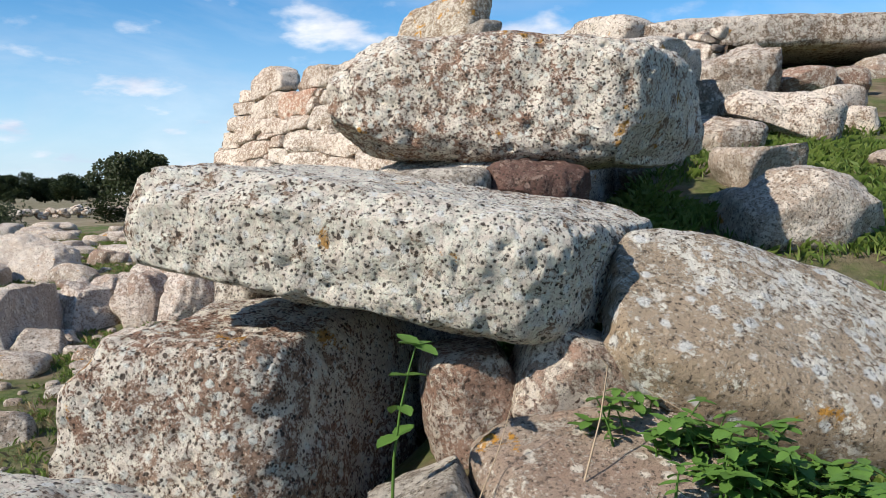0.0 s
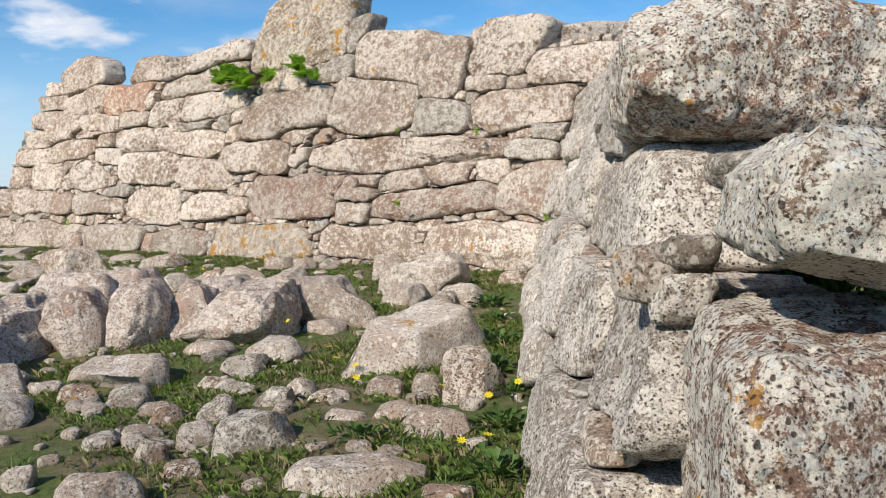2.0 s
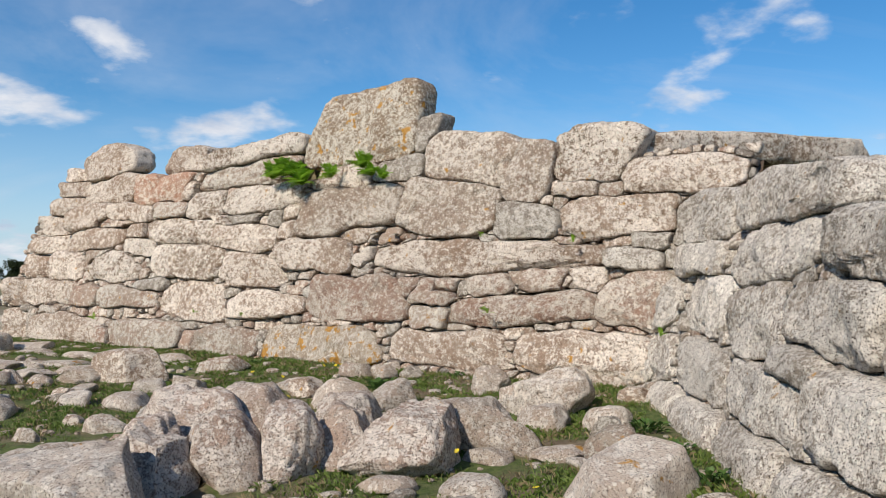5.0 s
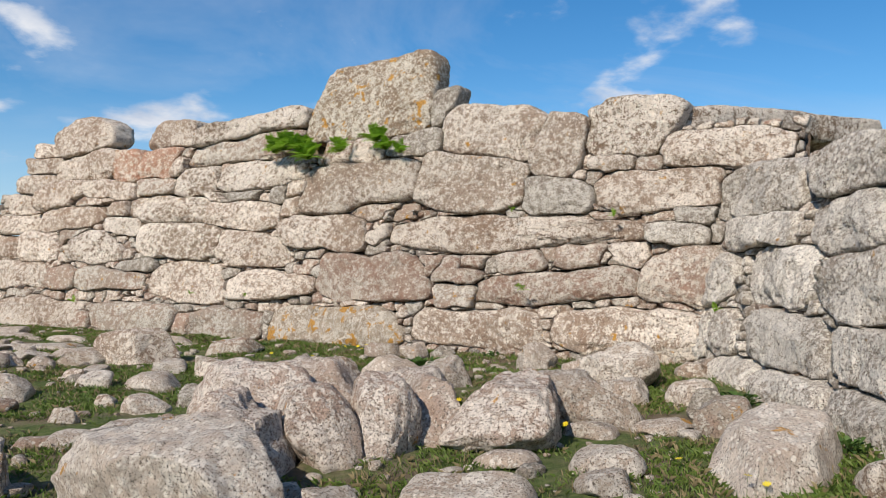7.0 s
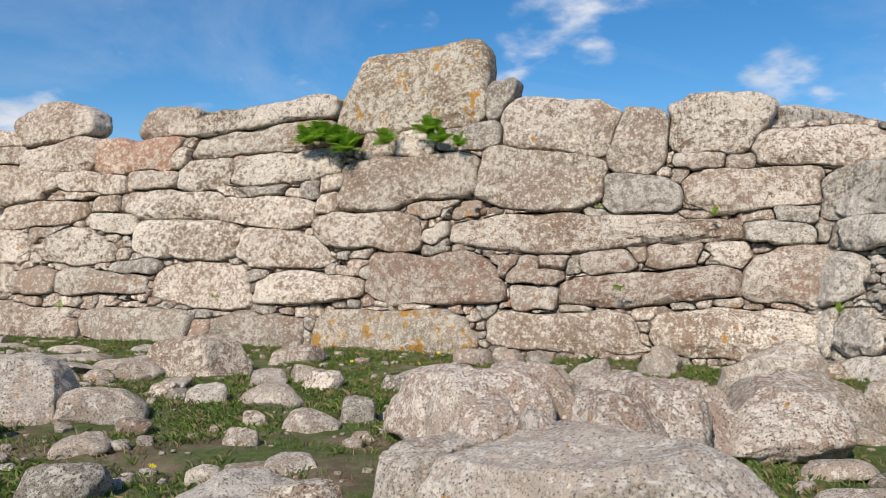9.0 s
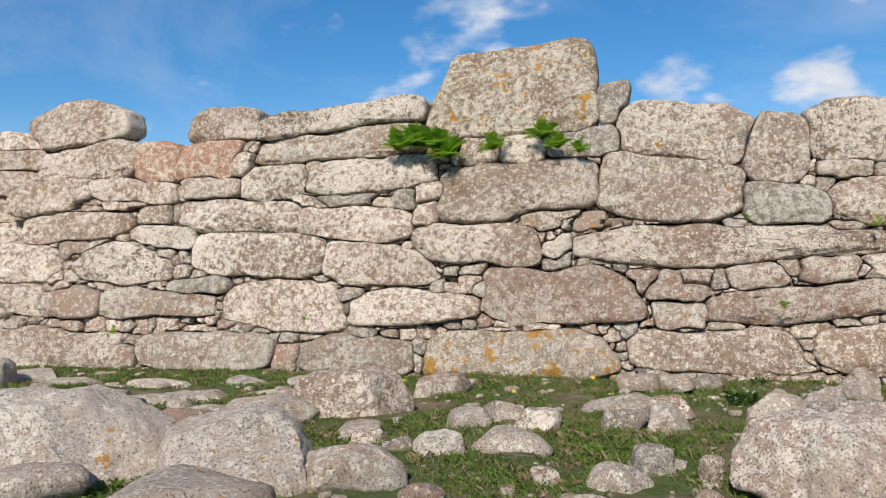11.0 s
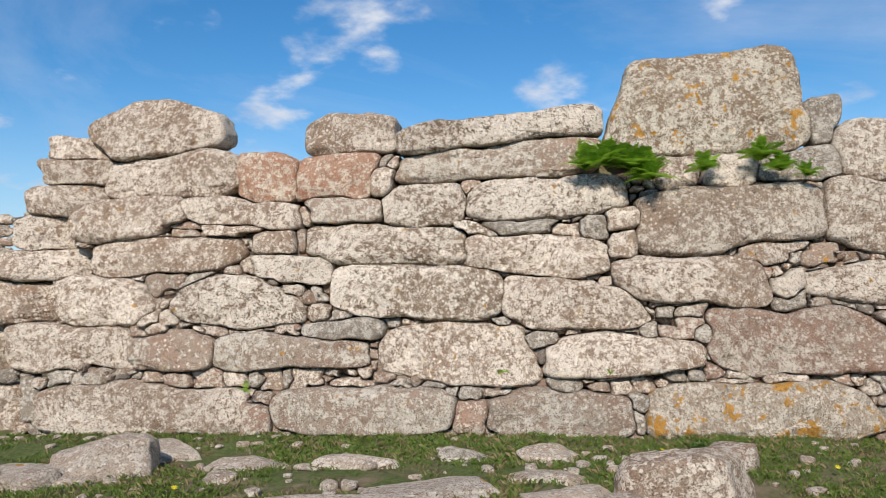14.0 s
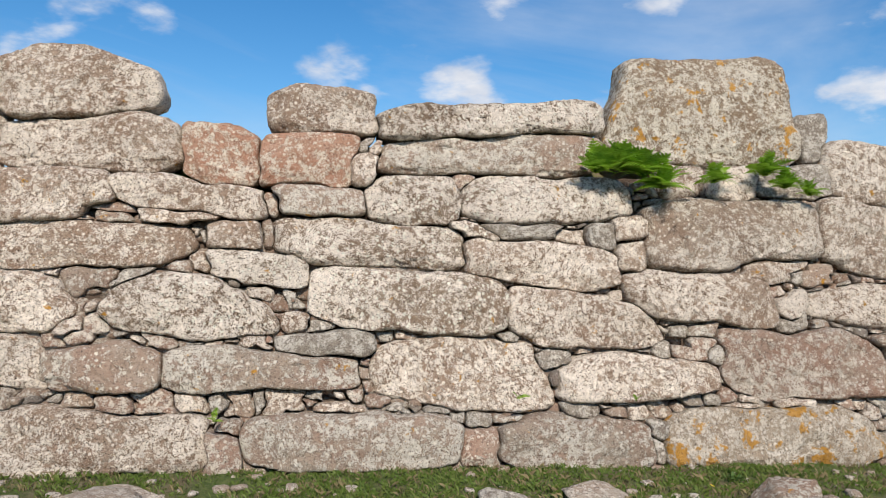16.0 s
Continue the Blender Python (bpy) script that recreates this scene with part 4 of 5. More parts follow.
rubble([
    (-4.46, 8.92, 0.26, 0.21, 0.06, -20, "r"),
    (-1.39, 6.58, 0.42, 0.33, 0.16, -49, "m"),
    (-4.24, 8.85, 0.28, 0.22, 0.1, -23, "r"),
    (-1.84, 6.02, 0.15, 0.12, 0.07, -15, "r"),
    (-6.94, 13.33, 0.16, 0.13, 0.08, -19, "r"),
    (-6.46, 12.96, 0.18, 0.14, 0.08, -25, "r"),
    (-6.62, 13.17, 0.29, 0.23, 0.09, -22, "m"),
    (-0.32, 5.59, 0.28, 0.23, 0.18, -34, "r"),
    (-6.77, 13.44, 0.3, 0.24, 0.1, -20, "m"),
    (-1.76, 5.85, 0.15, 0.12, 0.08, -1, "r"),
    (-5.16, 9.91, 0.37, 0.29, 0.12, -10, "m"),
    (-4.2, 11.33, 0.2, 0.16, 0.13, -56, "r"),
    (-3.49, 10.91, 0.59, 0.47, 0.15, -63, "m"),
])
rubble([
    (-4.29, 9.53, 0.22, 0.18, 0.14, -20, "r"),
    (-6.39, 13.58, 0.15, 0.12, 0.11, -23, "r"),
    (-0.92, 7.43, 0.35, 0.28, 0.1, -59, "m"),
    (-6.16, 13.53, 0.35, 0.28, 0.13, -25, "r"),
    (-1.62, 6.27, 0.31, 0.25, 0.12, -3, "r"),
    (-1.81, 6.74, 0.18, 0.15, 0.07, -14, "r"),
    (-4.19, 11.71, 0.24, 0.2, 0.12, -53, "r"),
    (-3.56, 9.26, 0.16, 0.12, 0.07, -28, "r"),
    (-3.89, 7.88, 0.63, 0.5, 0.3, 7, "r"),
    (-4.77, 10.34, 0.24, 0.19, 0.11, -13, "r"),
    (-0.15, 6.98, 0.37, 0.29, 0.27, -54, "r"),
])
rubble([
    (-4.02, 12.08, 0.36, 0.29, 0.1, -51, "m"),
    (-3.68, 9.78, 0.38, 0.3, 0.14, -24, "m"),
    (-6.34, 14.41, 0.34, 0.28, 0.15, -20, "r"),
    (-3.18, 9.49, 0.15, 0.12, 0.17, -30, "r"),
    (-6.64, 14.68, 0.22, 0.18, 0.1, -17, "r"),
    (-2.92, 11.2, 0.35, 0.28, 0.19, -63, "r"),
    (-3.97, 10.14, 0.17, 0.14, 0.11, -20, "r"),
    (-2.32, 10.79, 0.37, 0.3, 0.17, -69, "r"),
    (-4.86, 10.94, 0.62, 0.5, 0.23, -11, "m"),
    (-3.3, 9.85, 0.25, 0.2, 0.19, -27, "r"),
    (-3.66, 14.06, 0.63, 0.46, 0.1, -60, "f"),
])
rubble([
    (-4.72, 13.41, 0.51, 0.41, 0.12, -37, "m"),
    (-5.43, 15.99, 0.3, 0.24, 0.09, -37, "r"),
    (-6.6, 15.22, 0.39, 0.31, 0.14, -16, "r"),
    (-0.44, 7.25, 0.43, 0.35, 0.09, -25, "m"),
    (0.07, 7.42, 0.23, 0.19, 0.24, -52, "r"),
    (-6.32, 17.25, 0.95, 0.64, 0.13, -25, "f"),
    (-5.53, 14.6, 1.39, 0.85, 0.14, -26, "f"),
    (-6.75, 17.61, 0.26, 0.21, 0.23, -21, "r"),
    (-0.06, 8.23, 0.49, 0.39, 0.21, -57, "m"),
    (-1.69, 10.84, 0.36, 0.29, 0.18, -70, "r"),
    (-5.9, 16.98, 0.22, 0.18, 0.11, -29, "r"),
    (-3.56, 12.94, 0.96, 0.48, 0.38, -48, "b"),
    (-4.07, 13.6, 0.64, 0.75, 0.12, -41, "f"),
])
rubble([
    (-5.01, 16.31, 0.79, 0.47, 0.09, -38, "f"),
    (-4.73, 13.96, 0.23, 0.18, 0.11, -35, "r"),
    (-4.02, 11.11, 0.33, 0.26, 0.17, -17, "r"),
    (-1.72, 11.37, 0.67, 0.54, 0.13, -66, "m"),
    (0.38, 7.91, 0.39, 0.31, 0.21, -51, "m"),
    (-4.25, 15.7, 0.75, 0.36, 0.08, -46, "f"),
    (-4.61, 14.49, 0.99, 0.7, 0.11, -33, "f"),
    (-2.94, 14.54, 0.57, 0.46, 0.11, -60, "m"),
    (-3.49, 15.11, 0.43, 0.34, 0.08, -54, "r"),
    (-2.16, 10.53, 0.38, 0.3, 0.21, -33, "m"),
    (-5.2, 12.68, 0.4, 0.32, 0.23, -6, "r"),
    (-3.29, 11.63, 0.32, 0.25, 0.2, -21, "r"),
    (-4.88, 12.82, 0.31, 0.25, 0.19, -8, "r"),
])
rubble([
    (-2.91, 11.6, 0.38, 0.3, 0.2, -24, "r"),
    (-0.87, 11.8, 0.4, 0.32, 0.19, -66, "r"),
    (-0.61, 11.53, 0.33, 0.26, 0.17, -68, "r"),
    (-4.54, 12.74, 0.26, 0.21, 0.13, -11, "r"),
    (-4.11, 13.14, 0.53, 0.43, 0.15, -13, "m"),
    (-1.48, 9.93, 0.57, 0.45, 0.29, -11, "m"),
    (-0.98, 9.79, 0.47, 0.38, 0.27, -14, "m"),
    (1.32, 8.98, 0.32, 0.25, 0.14, -30, "r"),
    (-5.36, 17.5, 0.96, 0.88, 0.1, -20, "f"),
    (1.64, 9.03, 0.24, 0.19, 0.16, -32, "r"),
    (0.21, 10.08, 0.41, 0.33, 0.28, -21, "r"),
    (-2.32, 13.16, 0.64, 0.51, 0.19, -23, "r"),
    (-0.28, 11.4, 0.28, 0.22, 0.16, -16, "r"),
])
rubble([
    (-0.33, 11.99, 0.18, 0.15, 0.14, -15, "r"),
])

# ---- the end of the near wall: block, two great slabs, wedge stones ----


def slab(name, label, at, size, turn, kind, cell=0.03, square=5.5, cut=4, lump=0.05, pit=0.0, taper=0.0, category="stone", flare=0.0, shear=0.0, chip=0.2, grain=None):
    k = seed() if grain is None else grain
    w, d, h = size
    p, quads = stone_points(w, d, h, cell, square, k, cut, lump, pit, chip)
    p[:, 2] *= 1 + taper * 2 * p[:, 0] / w
    p[:, 0] *= 1 + flare * 2 * p[:, 2] / h
    p[:, 1] *= 1 + flare * p[:, 2] / h
    p[:, 0] += shear * p[:, 1]
    ob = thing(name, mesh_from(name, p, quads, ROCKS[kind]), label, category)
    ob.matrix_basis = pose(*at, *turn)
    return ob


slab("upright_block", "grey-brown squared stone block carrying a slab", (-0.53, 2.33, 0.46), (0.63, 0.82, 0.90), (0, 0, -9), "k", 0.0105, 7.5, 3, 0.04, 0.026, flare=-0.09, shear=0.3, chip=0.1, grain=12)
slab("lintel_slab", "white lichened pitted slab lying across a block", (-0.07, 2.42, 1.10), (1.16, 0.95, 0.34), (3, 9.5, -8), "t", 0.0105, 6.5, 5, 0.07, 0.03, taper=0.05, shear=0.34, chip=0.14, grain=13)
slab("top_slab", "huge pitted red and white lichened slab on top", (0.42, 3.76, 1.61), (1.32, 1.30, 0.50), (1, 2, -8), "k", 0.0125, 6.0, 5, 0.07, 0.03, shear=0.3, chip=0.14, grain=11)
slab("wedge_stone", "dark red porous stone wedged between two slabs", (0.36, 3.22, 1.26), (0.42, 0.4, 0.20), (0, 3, 6), "v", 0.014, 3.0, 4, 0.08, 0.018)
slab("wedge_stone", "flat grey stone wedged between two slabs", (-0.02, 3.15, 1.27), (0.42, 0.36, 0.13), (0, -3, -6), "g", 0.02, 3.4, 5, 0.08)
slab("wedge_stone", "small grey stone wedged under the slab", (-0.69, 2.80, 0.97), (0.17, 0.20, 0.16), (0, 4, 12), "p", 0.02, 4.0, 4, 0.07)
slab("boulder", "big rounded boulder with white lichen spots", (1.14, 2.18, 0.735), (1.50, 0.62, 0.26), (36, 19, 0), "l", 0.016, 4.2, 7, 0.06, 0.006, grain=14, category="boulder")
slab("rock", "red-brown stone in the hollow under the slab", (0.09, 2.22, 0.66), (0.27, 0.3, 0.36), (0, -6, 10), "r", 0.018, 6.0, 8, 0.06, 0.006, chip=0.3, grain=15)
slab("rock", "angular pinkish stone in the hollow under the slab", (0.36, 2.16, 0.74), (0.34, 0.3, 0.27), (8, 22, 5), "r", 0.018, 7.0, 7, 0.05, chip=0.25, grain=16)
slab("rock", "grey angular stone below the hollow", (0.38, 1.90, 0.54), (0.60, 0.42, 0.26), (22, -6, 8), "b", 0.02, 6.0, 8, 0.05, chip=0.3, grain=17)
slab("rock", "grey lichened stone leaning in the hollow", (-0.02, 1.84, 0.46), (0.24, 0.34, 0.32), (10, -28, 0), "g", 0.02, 5.6, 9, 0.06, chip=0.35, grain=18)
slab("rock", "white lichened boulder before the block", (-0.82, 1.50, 0.47), (0.56, 0.42, 0.46), (0, 4, 6), "t", 0.018, 3.6, 5, 0.06, 0.008)
slab("rock", "rounded pale rock before the block", (-0.30, 1.42, 0.36), (0.36, 0.34, 0.34), (0, 0, 20), "l", 0.02, 3.0, 5, 0.07)
slab("rock", "rounded pale rock before the hollow", (0.06, 1.50, 0.38), (0.30, 0.3, 0.30), (0, 0, -20), "l", 0.02, 3.0, 5, 0.07)

# ---- the bank behind the near wall: boulders and a roofed ruin above ----
slab("boulder", "pale boulder with a broken face in grass", (1.70, 3.95, 1.12), (0.70, 0.55, 0.40), (4, 4, 10), "s", 0.02, 4.6, 10, 0.06, category="boulder", chip=0.4)
slab("rock", "grey stone half sunk in the bank", (0.86, 2.95, 0.86), (0.36, 0.3, 0.26), (0, 6, 0), "g", 0.025, 3.4, 5, 0.08)


def bank_rock(x, y, lift, size, kind, square=3.2):
    slab("boulder" if size[0] > 0.8 else "rock", "lichened pale stone lying on the grassy bank", (x, y, height(x, y) + lift), size,
         (COUNT[0] * 37 % 13 - 6, COUNT[0] * 53 % 17 - 8, COUNT[0] * 71 % 40 - 20), kind, 0.035, square + 0.8, 11, 0.08, chip=0.4)


for row in ((2.55, 6.3, 0.12, (0.85, 0.7, 0.42), "p"), (1.95, 5.9, 0.1, (0.6, 0.5, 0.3), "p"), (1.9, 4.9, 0.1, (0.55, 0.5, 0.3), "s"),
            (2.35, 7.2, 0.15, (0.6, 0.5, 0.45), "g"), (2.9, 8.3, 0.25, (0.85, 0.7, 0.6), "p"), (3.5, 7.4, 0.1, (0.45, 0.4, 0.3), "s"),
            (3.7, 8.6, 0.15, (0.6, 0.5, 0.3), "r"), (4.2, 8.8, 0.1, (0.5, 0.5, 0.35), "r"), (3.3, 6.6, 0.08, (0.3, 0.3, 0.25), "p"),
            (4.4, 7.6, 0.1, (0.5, 0.4, 0.3), "p"), (1.6, 4.4, 0.02, (0.35, 0.3, 0.16), "s"), (4.0, 6.6, 0.1, (0.6, 0.5, 0.35), "s"),
            (2.9, 5.2, 0.05, (0.4, 0.35, 0.22), "s"), (1.35, 5.4, 0.05, (0.4, 0.4, 0.3), "g"), (1.75, 6.7, 0.1, (0.5, 0.45, 0.4), "p"),
            (2.1, 7.9, 0.2, (0.7, 0.6, 0.6), "p"), (5.0, 8.2, 0.1, (0.6, 0.5, 0.4), "p"), (3.0, 4.3, 0.05, (0.4, 0.3, 0.2), "p")):
    bank_rock(*row)
slab("roof_slab", "long flat capstone over a dark opening", (4.35, 11.25, 3.16), (4.4, 1.7, 0.50), (-2, -3.0, 6), "w", 0.05, 5.0, 6, 0.09, taper=0.06)
slab("boulder", "brown rounded boulder on the bank beside the capstone", (6.95, 10.4, 3.1), (0.8, 0.8, 0.95), (0, 0, 20), "b", 0.05, 3.6, 7, 0.08, category="boulder")
slab("support_stone", "long pale stone under the capstone", (3.2, 9.9, 2.5), (1.5, 0.7, 0.34), (0, 3, 10), "p", 0.045, 3.6, 6, 0.08)
slab("support_stone", "small pale stone under the capstone", (3.55, 10.2, 2.78), (0.55, 0.5, 0.2), (0, 0, 6), "p", 0.04, 3.4, 5, 0.08)
slab("support_stone", "brown stone under the capstone end", (5.55, 10.5, 2.55), (0.9, 0.9, 0.6), (0, -8, 0), "b", 0.045, 3.2, 6, 0.08)
slab("support_stone", "pale block under the capstone end", (5.9, 11.1, 2.7), (0.6, 0.9, 0.28), (0, 0, 10), "p", 0.045, 3.6, 5, 0.08)
slab("support_stone", "great pale stone beneath the capstone", (2.55, 10.6, 2.5), (0.9, 0.9, 0.8), (0, 0, 20), "p", 0.045, 3.6, 6, 0.08)
# added slab: its dark colour stands in for the shade under the capstone
slab("support_stone", "dark stone added for the shade inside the opening", (4.4, 11.6, 2.4), (2.6, 0.5, 1.0), (0, 0, 8), "d", 0.06, 4.0, 5, 0.08)

# ---- plants ----


def leaf_fan(n, length, width, spread, rise, rng, bend=0.5):
    """Points and triangles of n pointed leaves that spring from one root."""
    pts, faces = [], []
    for _ in range(n):
        a, up = rng.uniform(0, 6.283), rng.uniform(*rise)
        r = rng.uniform(0.0, spread)
        g = rng.uniform(0.6, 1.15)
        way = Vector((math.cos(a) * math.cos(up), math.sin(a) * math.cos(up), math.sin(up)))
        side = Vector((-math.sin(a), math.cos(a), rng.uniform(-0.4, 0.4))).normalized()
        o = Vector((math.cos(a) * r, math.sin(a) * r, rng.uniform(0, 0.5) * spread))
        mid = o + way * length * g * 0.5 + Vector((0, 0, 0.04 * length))
        tip = o + way * length * g - Vector((0, 0, bend * length * g * 0.5))
        i = len(pts)
        pts += [o, mid + side * width * g, tip, mid - side * width * g]
        faces += [(i, i + 1, i + 2), (i, i + 2, i + 3)]
    return pts, faces


def inside(x, y):
    """Whether a loose stone stands there."""
    for sx, sy, a, b, r in SPOTS:
        dx, dy = x - sx, y - sy
        if abs(dx) < 1.3 and abs(dy) < 1.3:
            u, v = dx * math.cos(r) + dy * math.sin(r), dy * math.cos(r) - dx * math.sin(r)
            if (u / a) ** 2 + (v / b) ** 2 < 0.75:
                return True
    return False


def build_grass(name, area, n, tall, material, label, patch, k, bank=False):
    rng = random.Random(k)
    pts, faces = [], []
    x0, x1, y0, y1 = area
    for _ in range(n):
        x, y = rng.uniform(x0, x1), rng.uniform(y0, y1)
        q = -0.8112 * x - 0.5847 * y + 6.89
        r = -0.93 * x + 0.367 * y - 1.896
        if bank != (r < -0.55) or q < -0.02 or (not bank and r < 0.02 and y > 2.2):
            continue
        edge = max(abs(x - (x0 + x1) / 2) / (x1 - x0), abs(y - (y0 + y1) / 2) / (y1 - y0)) * 2
        if rng.random() < smooth(0.7, 1.0, edge + 0.25 * noise.noise((x * 0.7, y * 0.7, 2))):
            continue
        thick = noise.noise((x * 0.9, y * 0.9, 5)) + 0.6 * noise.noise((x * 2.6, y * 2.6, 8))
        if thick + 0.35 * math.exp(-abs(q - 0.15) * 5) < patch + rng.uniform(-0.25, 0.25) or inside(x, y):
            continue
        z = relief(x, y) - 0.008
        for _ in range(6):
            h = tall * rng.uniform(0.35, 1.1) * (1 + 0.5 * max(0, thick))
            a, lean = rng.uniform(0, 6.283), rng.uniform(0.25, 1.0)
            w = 0.0018 + 0.02 * h
            bx, by = x + rng.gauss(0, 0.028), y + rng.gauss(0, 0.028)
            cx, cy = math.cos(a), math.sin(a)
            i = len(pts)
            pts += [(bx - cy * w, by + cx * w, z), (bx + cy * w, by - cx * w, z),
                    (bx + cx * h * lean * 0.4 + cy * w * 0.7, by + cy * h * lean * 0.4 - cx * w * 0.7, z + h * 0.62),
                    (bx + cx * h * lean, by + cy * h * lean, z + h * (1.05 - 0.4 * lean))]
            faces += [(i, i + 1, i + 2), (i, i + 2, i + 3)]
    return thing(name, mesh_from(name, pts, faces, material), label, "grass", kind="stuff")


build_grass("grass", (-12.5, 3.5, 0.0, 22.0), 150000, 0.055, GRASS, "short green grass between the stones", -0.08, 1)
build_grass("grass", (-0.3, 7.0, 0.0, 11.0), 60000, 0.09, GRASS, "longer green grass on the bank", -0.25, 2, True)
build_grass("dry_grass", (-12.5, 3.5, 0.0, 22.0), 18000, 0.07, DRY, "dry straw-coloured grass among the stones", -0.2, 3)


def build_gravel():
    """Fist-sized and smaller stones strewn over the turf."""
    rng = random.Random(12)
    base = [stone_points(1, 0.8, 0.6, 0.26, 3.2, 70 + i, 6, 0.1, 0.0, 0.35) for i in range(6)]
    pts, faces = [], []
    for _ in range(2200):
        x, y = rng.uniform(-10, 1.6), rng.uniform(2.2, 19.5)
        q = -0.8112 * x - 0.5847 * y + 6.89
        r = -0.93 * x + 0.367 * y - 1.896
        if q < 0.02 or r < 0.05 or inside(x, y):
            continue
        size = 0.035 + 0.13 * rng.random() ** 2.4
        if q < 0.9 or r < 0.5:
            size *= 0.8
        p, quads = rng.choice(base)
        a = rng.uniform(0, 6.283)
        c, s = math.cos(a), math.sin(a)
        t = np.stack(((p[:, 0] * c - p[:, 1] * s), (p[:, 0] * s + p[:, 1] * c), p[:, 2] * rng.uniform(0.7, 1.1)), 1) * size
        t += (x, y, relief(x, y) + 0.12 * size)
        i = len(pts)
        pts += t.tolist()
        faces += [[i + v for v in f] for f in quads]
    return thing("gravel", mesh_from("gravel", pts, faces, ROCKS["s"]), "small pale stones strewn over the turf", "stones", kind="stuff")


build_gravel()


def weed(x, y, n, length, spread, label, material=WEED, z=None):
    rng = random.Random(seed())
    ob = thing("weed", None, label, "plant")
    ob.location = (x, y, relief(x, y) if z is None else z)
    pts, faces = leaf_fan(n, length, length * 0.24, spread, (0.2, 1.3), rng)
    child("leaves", mesh_from("leaves", pts, faces, material), ob)
    return ob


for x, y, n, g in ((0.55, 7.6, 90, 0.16), (0.1, 6.2, 90, 0.15), (-0.2, 5.6, 120, 0.16), (0.35, 6.9, 60, 0.12), (-0.9, 10.6, 120, 0.16),
                   (-0.25, 5.0, 60, 0.12), (-0.5, 4.5, 70, 0.14), (-0.75, 3.9, 70, 0.14), (-1.2, 4.6, 60, 0.12), (0.9, 9.7, 60, 0.12), (-1.9, 13.6, 50, 0.1), (0.2, 11.1, 50, 0.1)):
    weed(x, y, n, g * 0.55, g, "low dark green leafy weed between stones")


def nettle_leaf():
    """One toothed, folded nettle leaf, 1 long."""
    edge = []
    for i in range(9):
        f = i / 8
        w = 0.36 * math.sin(math.pi * min(1, f * 0.9 + 0.1)) ** 0.8 * (1 - 0.25 * f)
        edge.append((f, w * (1.12 if i % 2 else 0.92)))
    pts, faces = [(f, 0, -0.12 * f * f) for f, _ in edge], []
    pts += [(f, w, 0.10 * w - 0.12 * f * f + 0.05) for f, w in edge] + [(f, -w, 0.10 * w - 0.12 * f * f + 0.05) for f, w in edge]
    for i in range(8):
        faces += [(i, i + 1, 10 + i, 9 + i), (i + 1, i, 18 + i, 19 + i)]
    return mesh_from("leaf", pts, faces, NETTLE)


LEAF = nettle_leaf()


def tube(name, path, radius, material):
    pts, faces = [], []
    for j, p in enumerate(path):
        r = radius * (1 - 0.6 * j / (len(path) - 1))
        pts += [(p[0] + r * math.cos(a), p[1] + r * math.sin(a), p[2]) for a in (0, 1.57, 3.14, 4.71)]
    for j in range(len(path) - 1):
        for i in range(4):
            faces.append((j * 4 + i, j * 4 + (i + 1) % 4, j * 4 + 4 + (i + 1) % 4, j * 4 + 4 + i))
    return mesh_from(name, pts, faces, material)


def nettle(x, y, z, tall, pairs, size, label="bright green nettle with toothed leaves"):
    rng = random.Random(seed())
    ob = thing("nettle", None, label, "plant", "nettles under the slab")
    ob.location = (x, y, z)
    lx, ly = rng.uniform(-0.3, 0.3) * tall, rng.uniform(-0.3, 0.1) * tall
    path = [(lx * f * f, ly * f * f, tall * f) for f in (0, 0.3, 0.6, 0.85, 1.0)]
    child("stem", tube("stem", path, 0.004, NETTLE), ob)
    for j in range(pairs):
        f = 0.25 + 0.75 * (j + 1) / pairs
        a = rng.uniform(0, 6.283)
        for k in range(2 if j < pairs - 1 else 4):
            g = size * rng.uniform(0.7, 1.15)
            turn = math.degrees(a) + k * (180 if j < pairs - 1 else 90)
            m = pose(lx * f * f, ly * f * f, tall * f, 0, rng.uniform(-25, 25), turn) @ Matrix.Diagonal((g, g, g, 1))
            child("leaf", LEAF, ob, m)
    return ob


nettle(-0.12, 1.80, 0.55, 0.36, 4, 0.06, "single thin nettle growing in the hollow")
rng = random.Random(5)
for i in range(110):
    f = rng.random() ** 0.8
    x = 0.40 + 0.62 * f + rng.gauss(0, 0.05)
    y = 1.95 - 0.45 * f + rng.gauss(0, 0.06)
    nettle(x, y, 0.62 - 0.16 * f, rng.uniform(0.08, 0.18), 4, rng.uniform(0.034, 0.055))
for i in range(40):
    x = rng.uniform(0.05, 1.1)
    nettle(x, rng.uniform(1.35, 1.6), 0.40, rng.uniform(0.05, 0.13), 3, rng.uniform(0.03, 0.05))
for i in range(6):
    nettle(rng.uniform(0.55, 0.8), rng.uniform(2.6, 3.2), 0.72, rng.uniform(0.08, 0.16), 3, rng.uniform(0.05, 0.07))


def straw(path, label="bent dry stalk among the stones"):
    ob = thing("dry_stalk", tube("dry_stalk", path, 0.0024, TWIG), label, "dry stalk")
    return ob


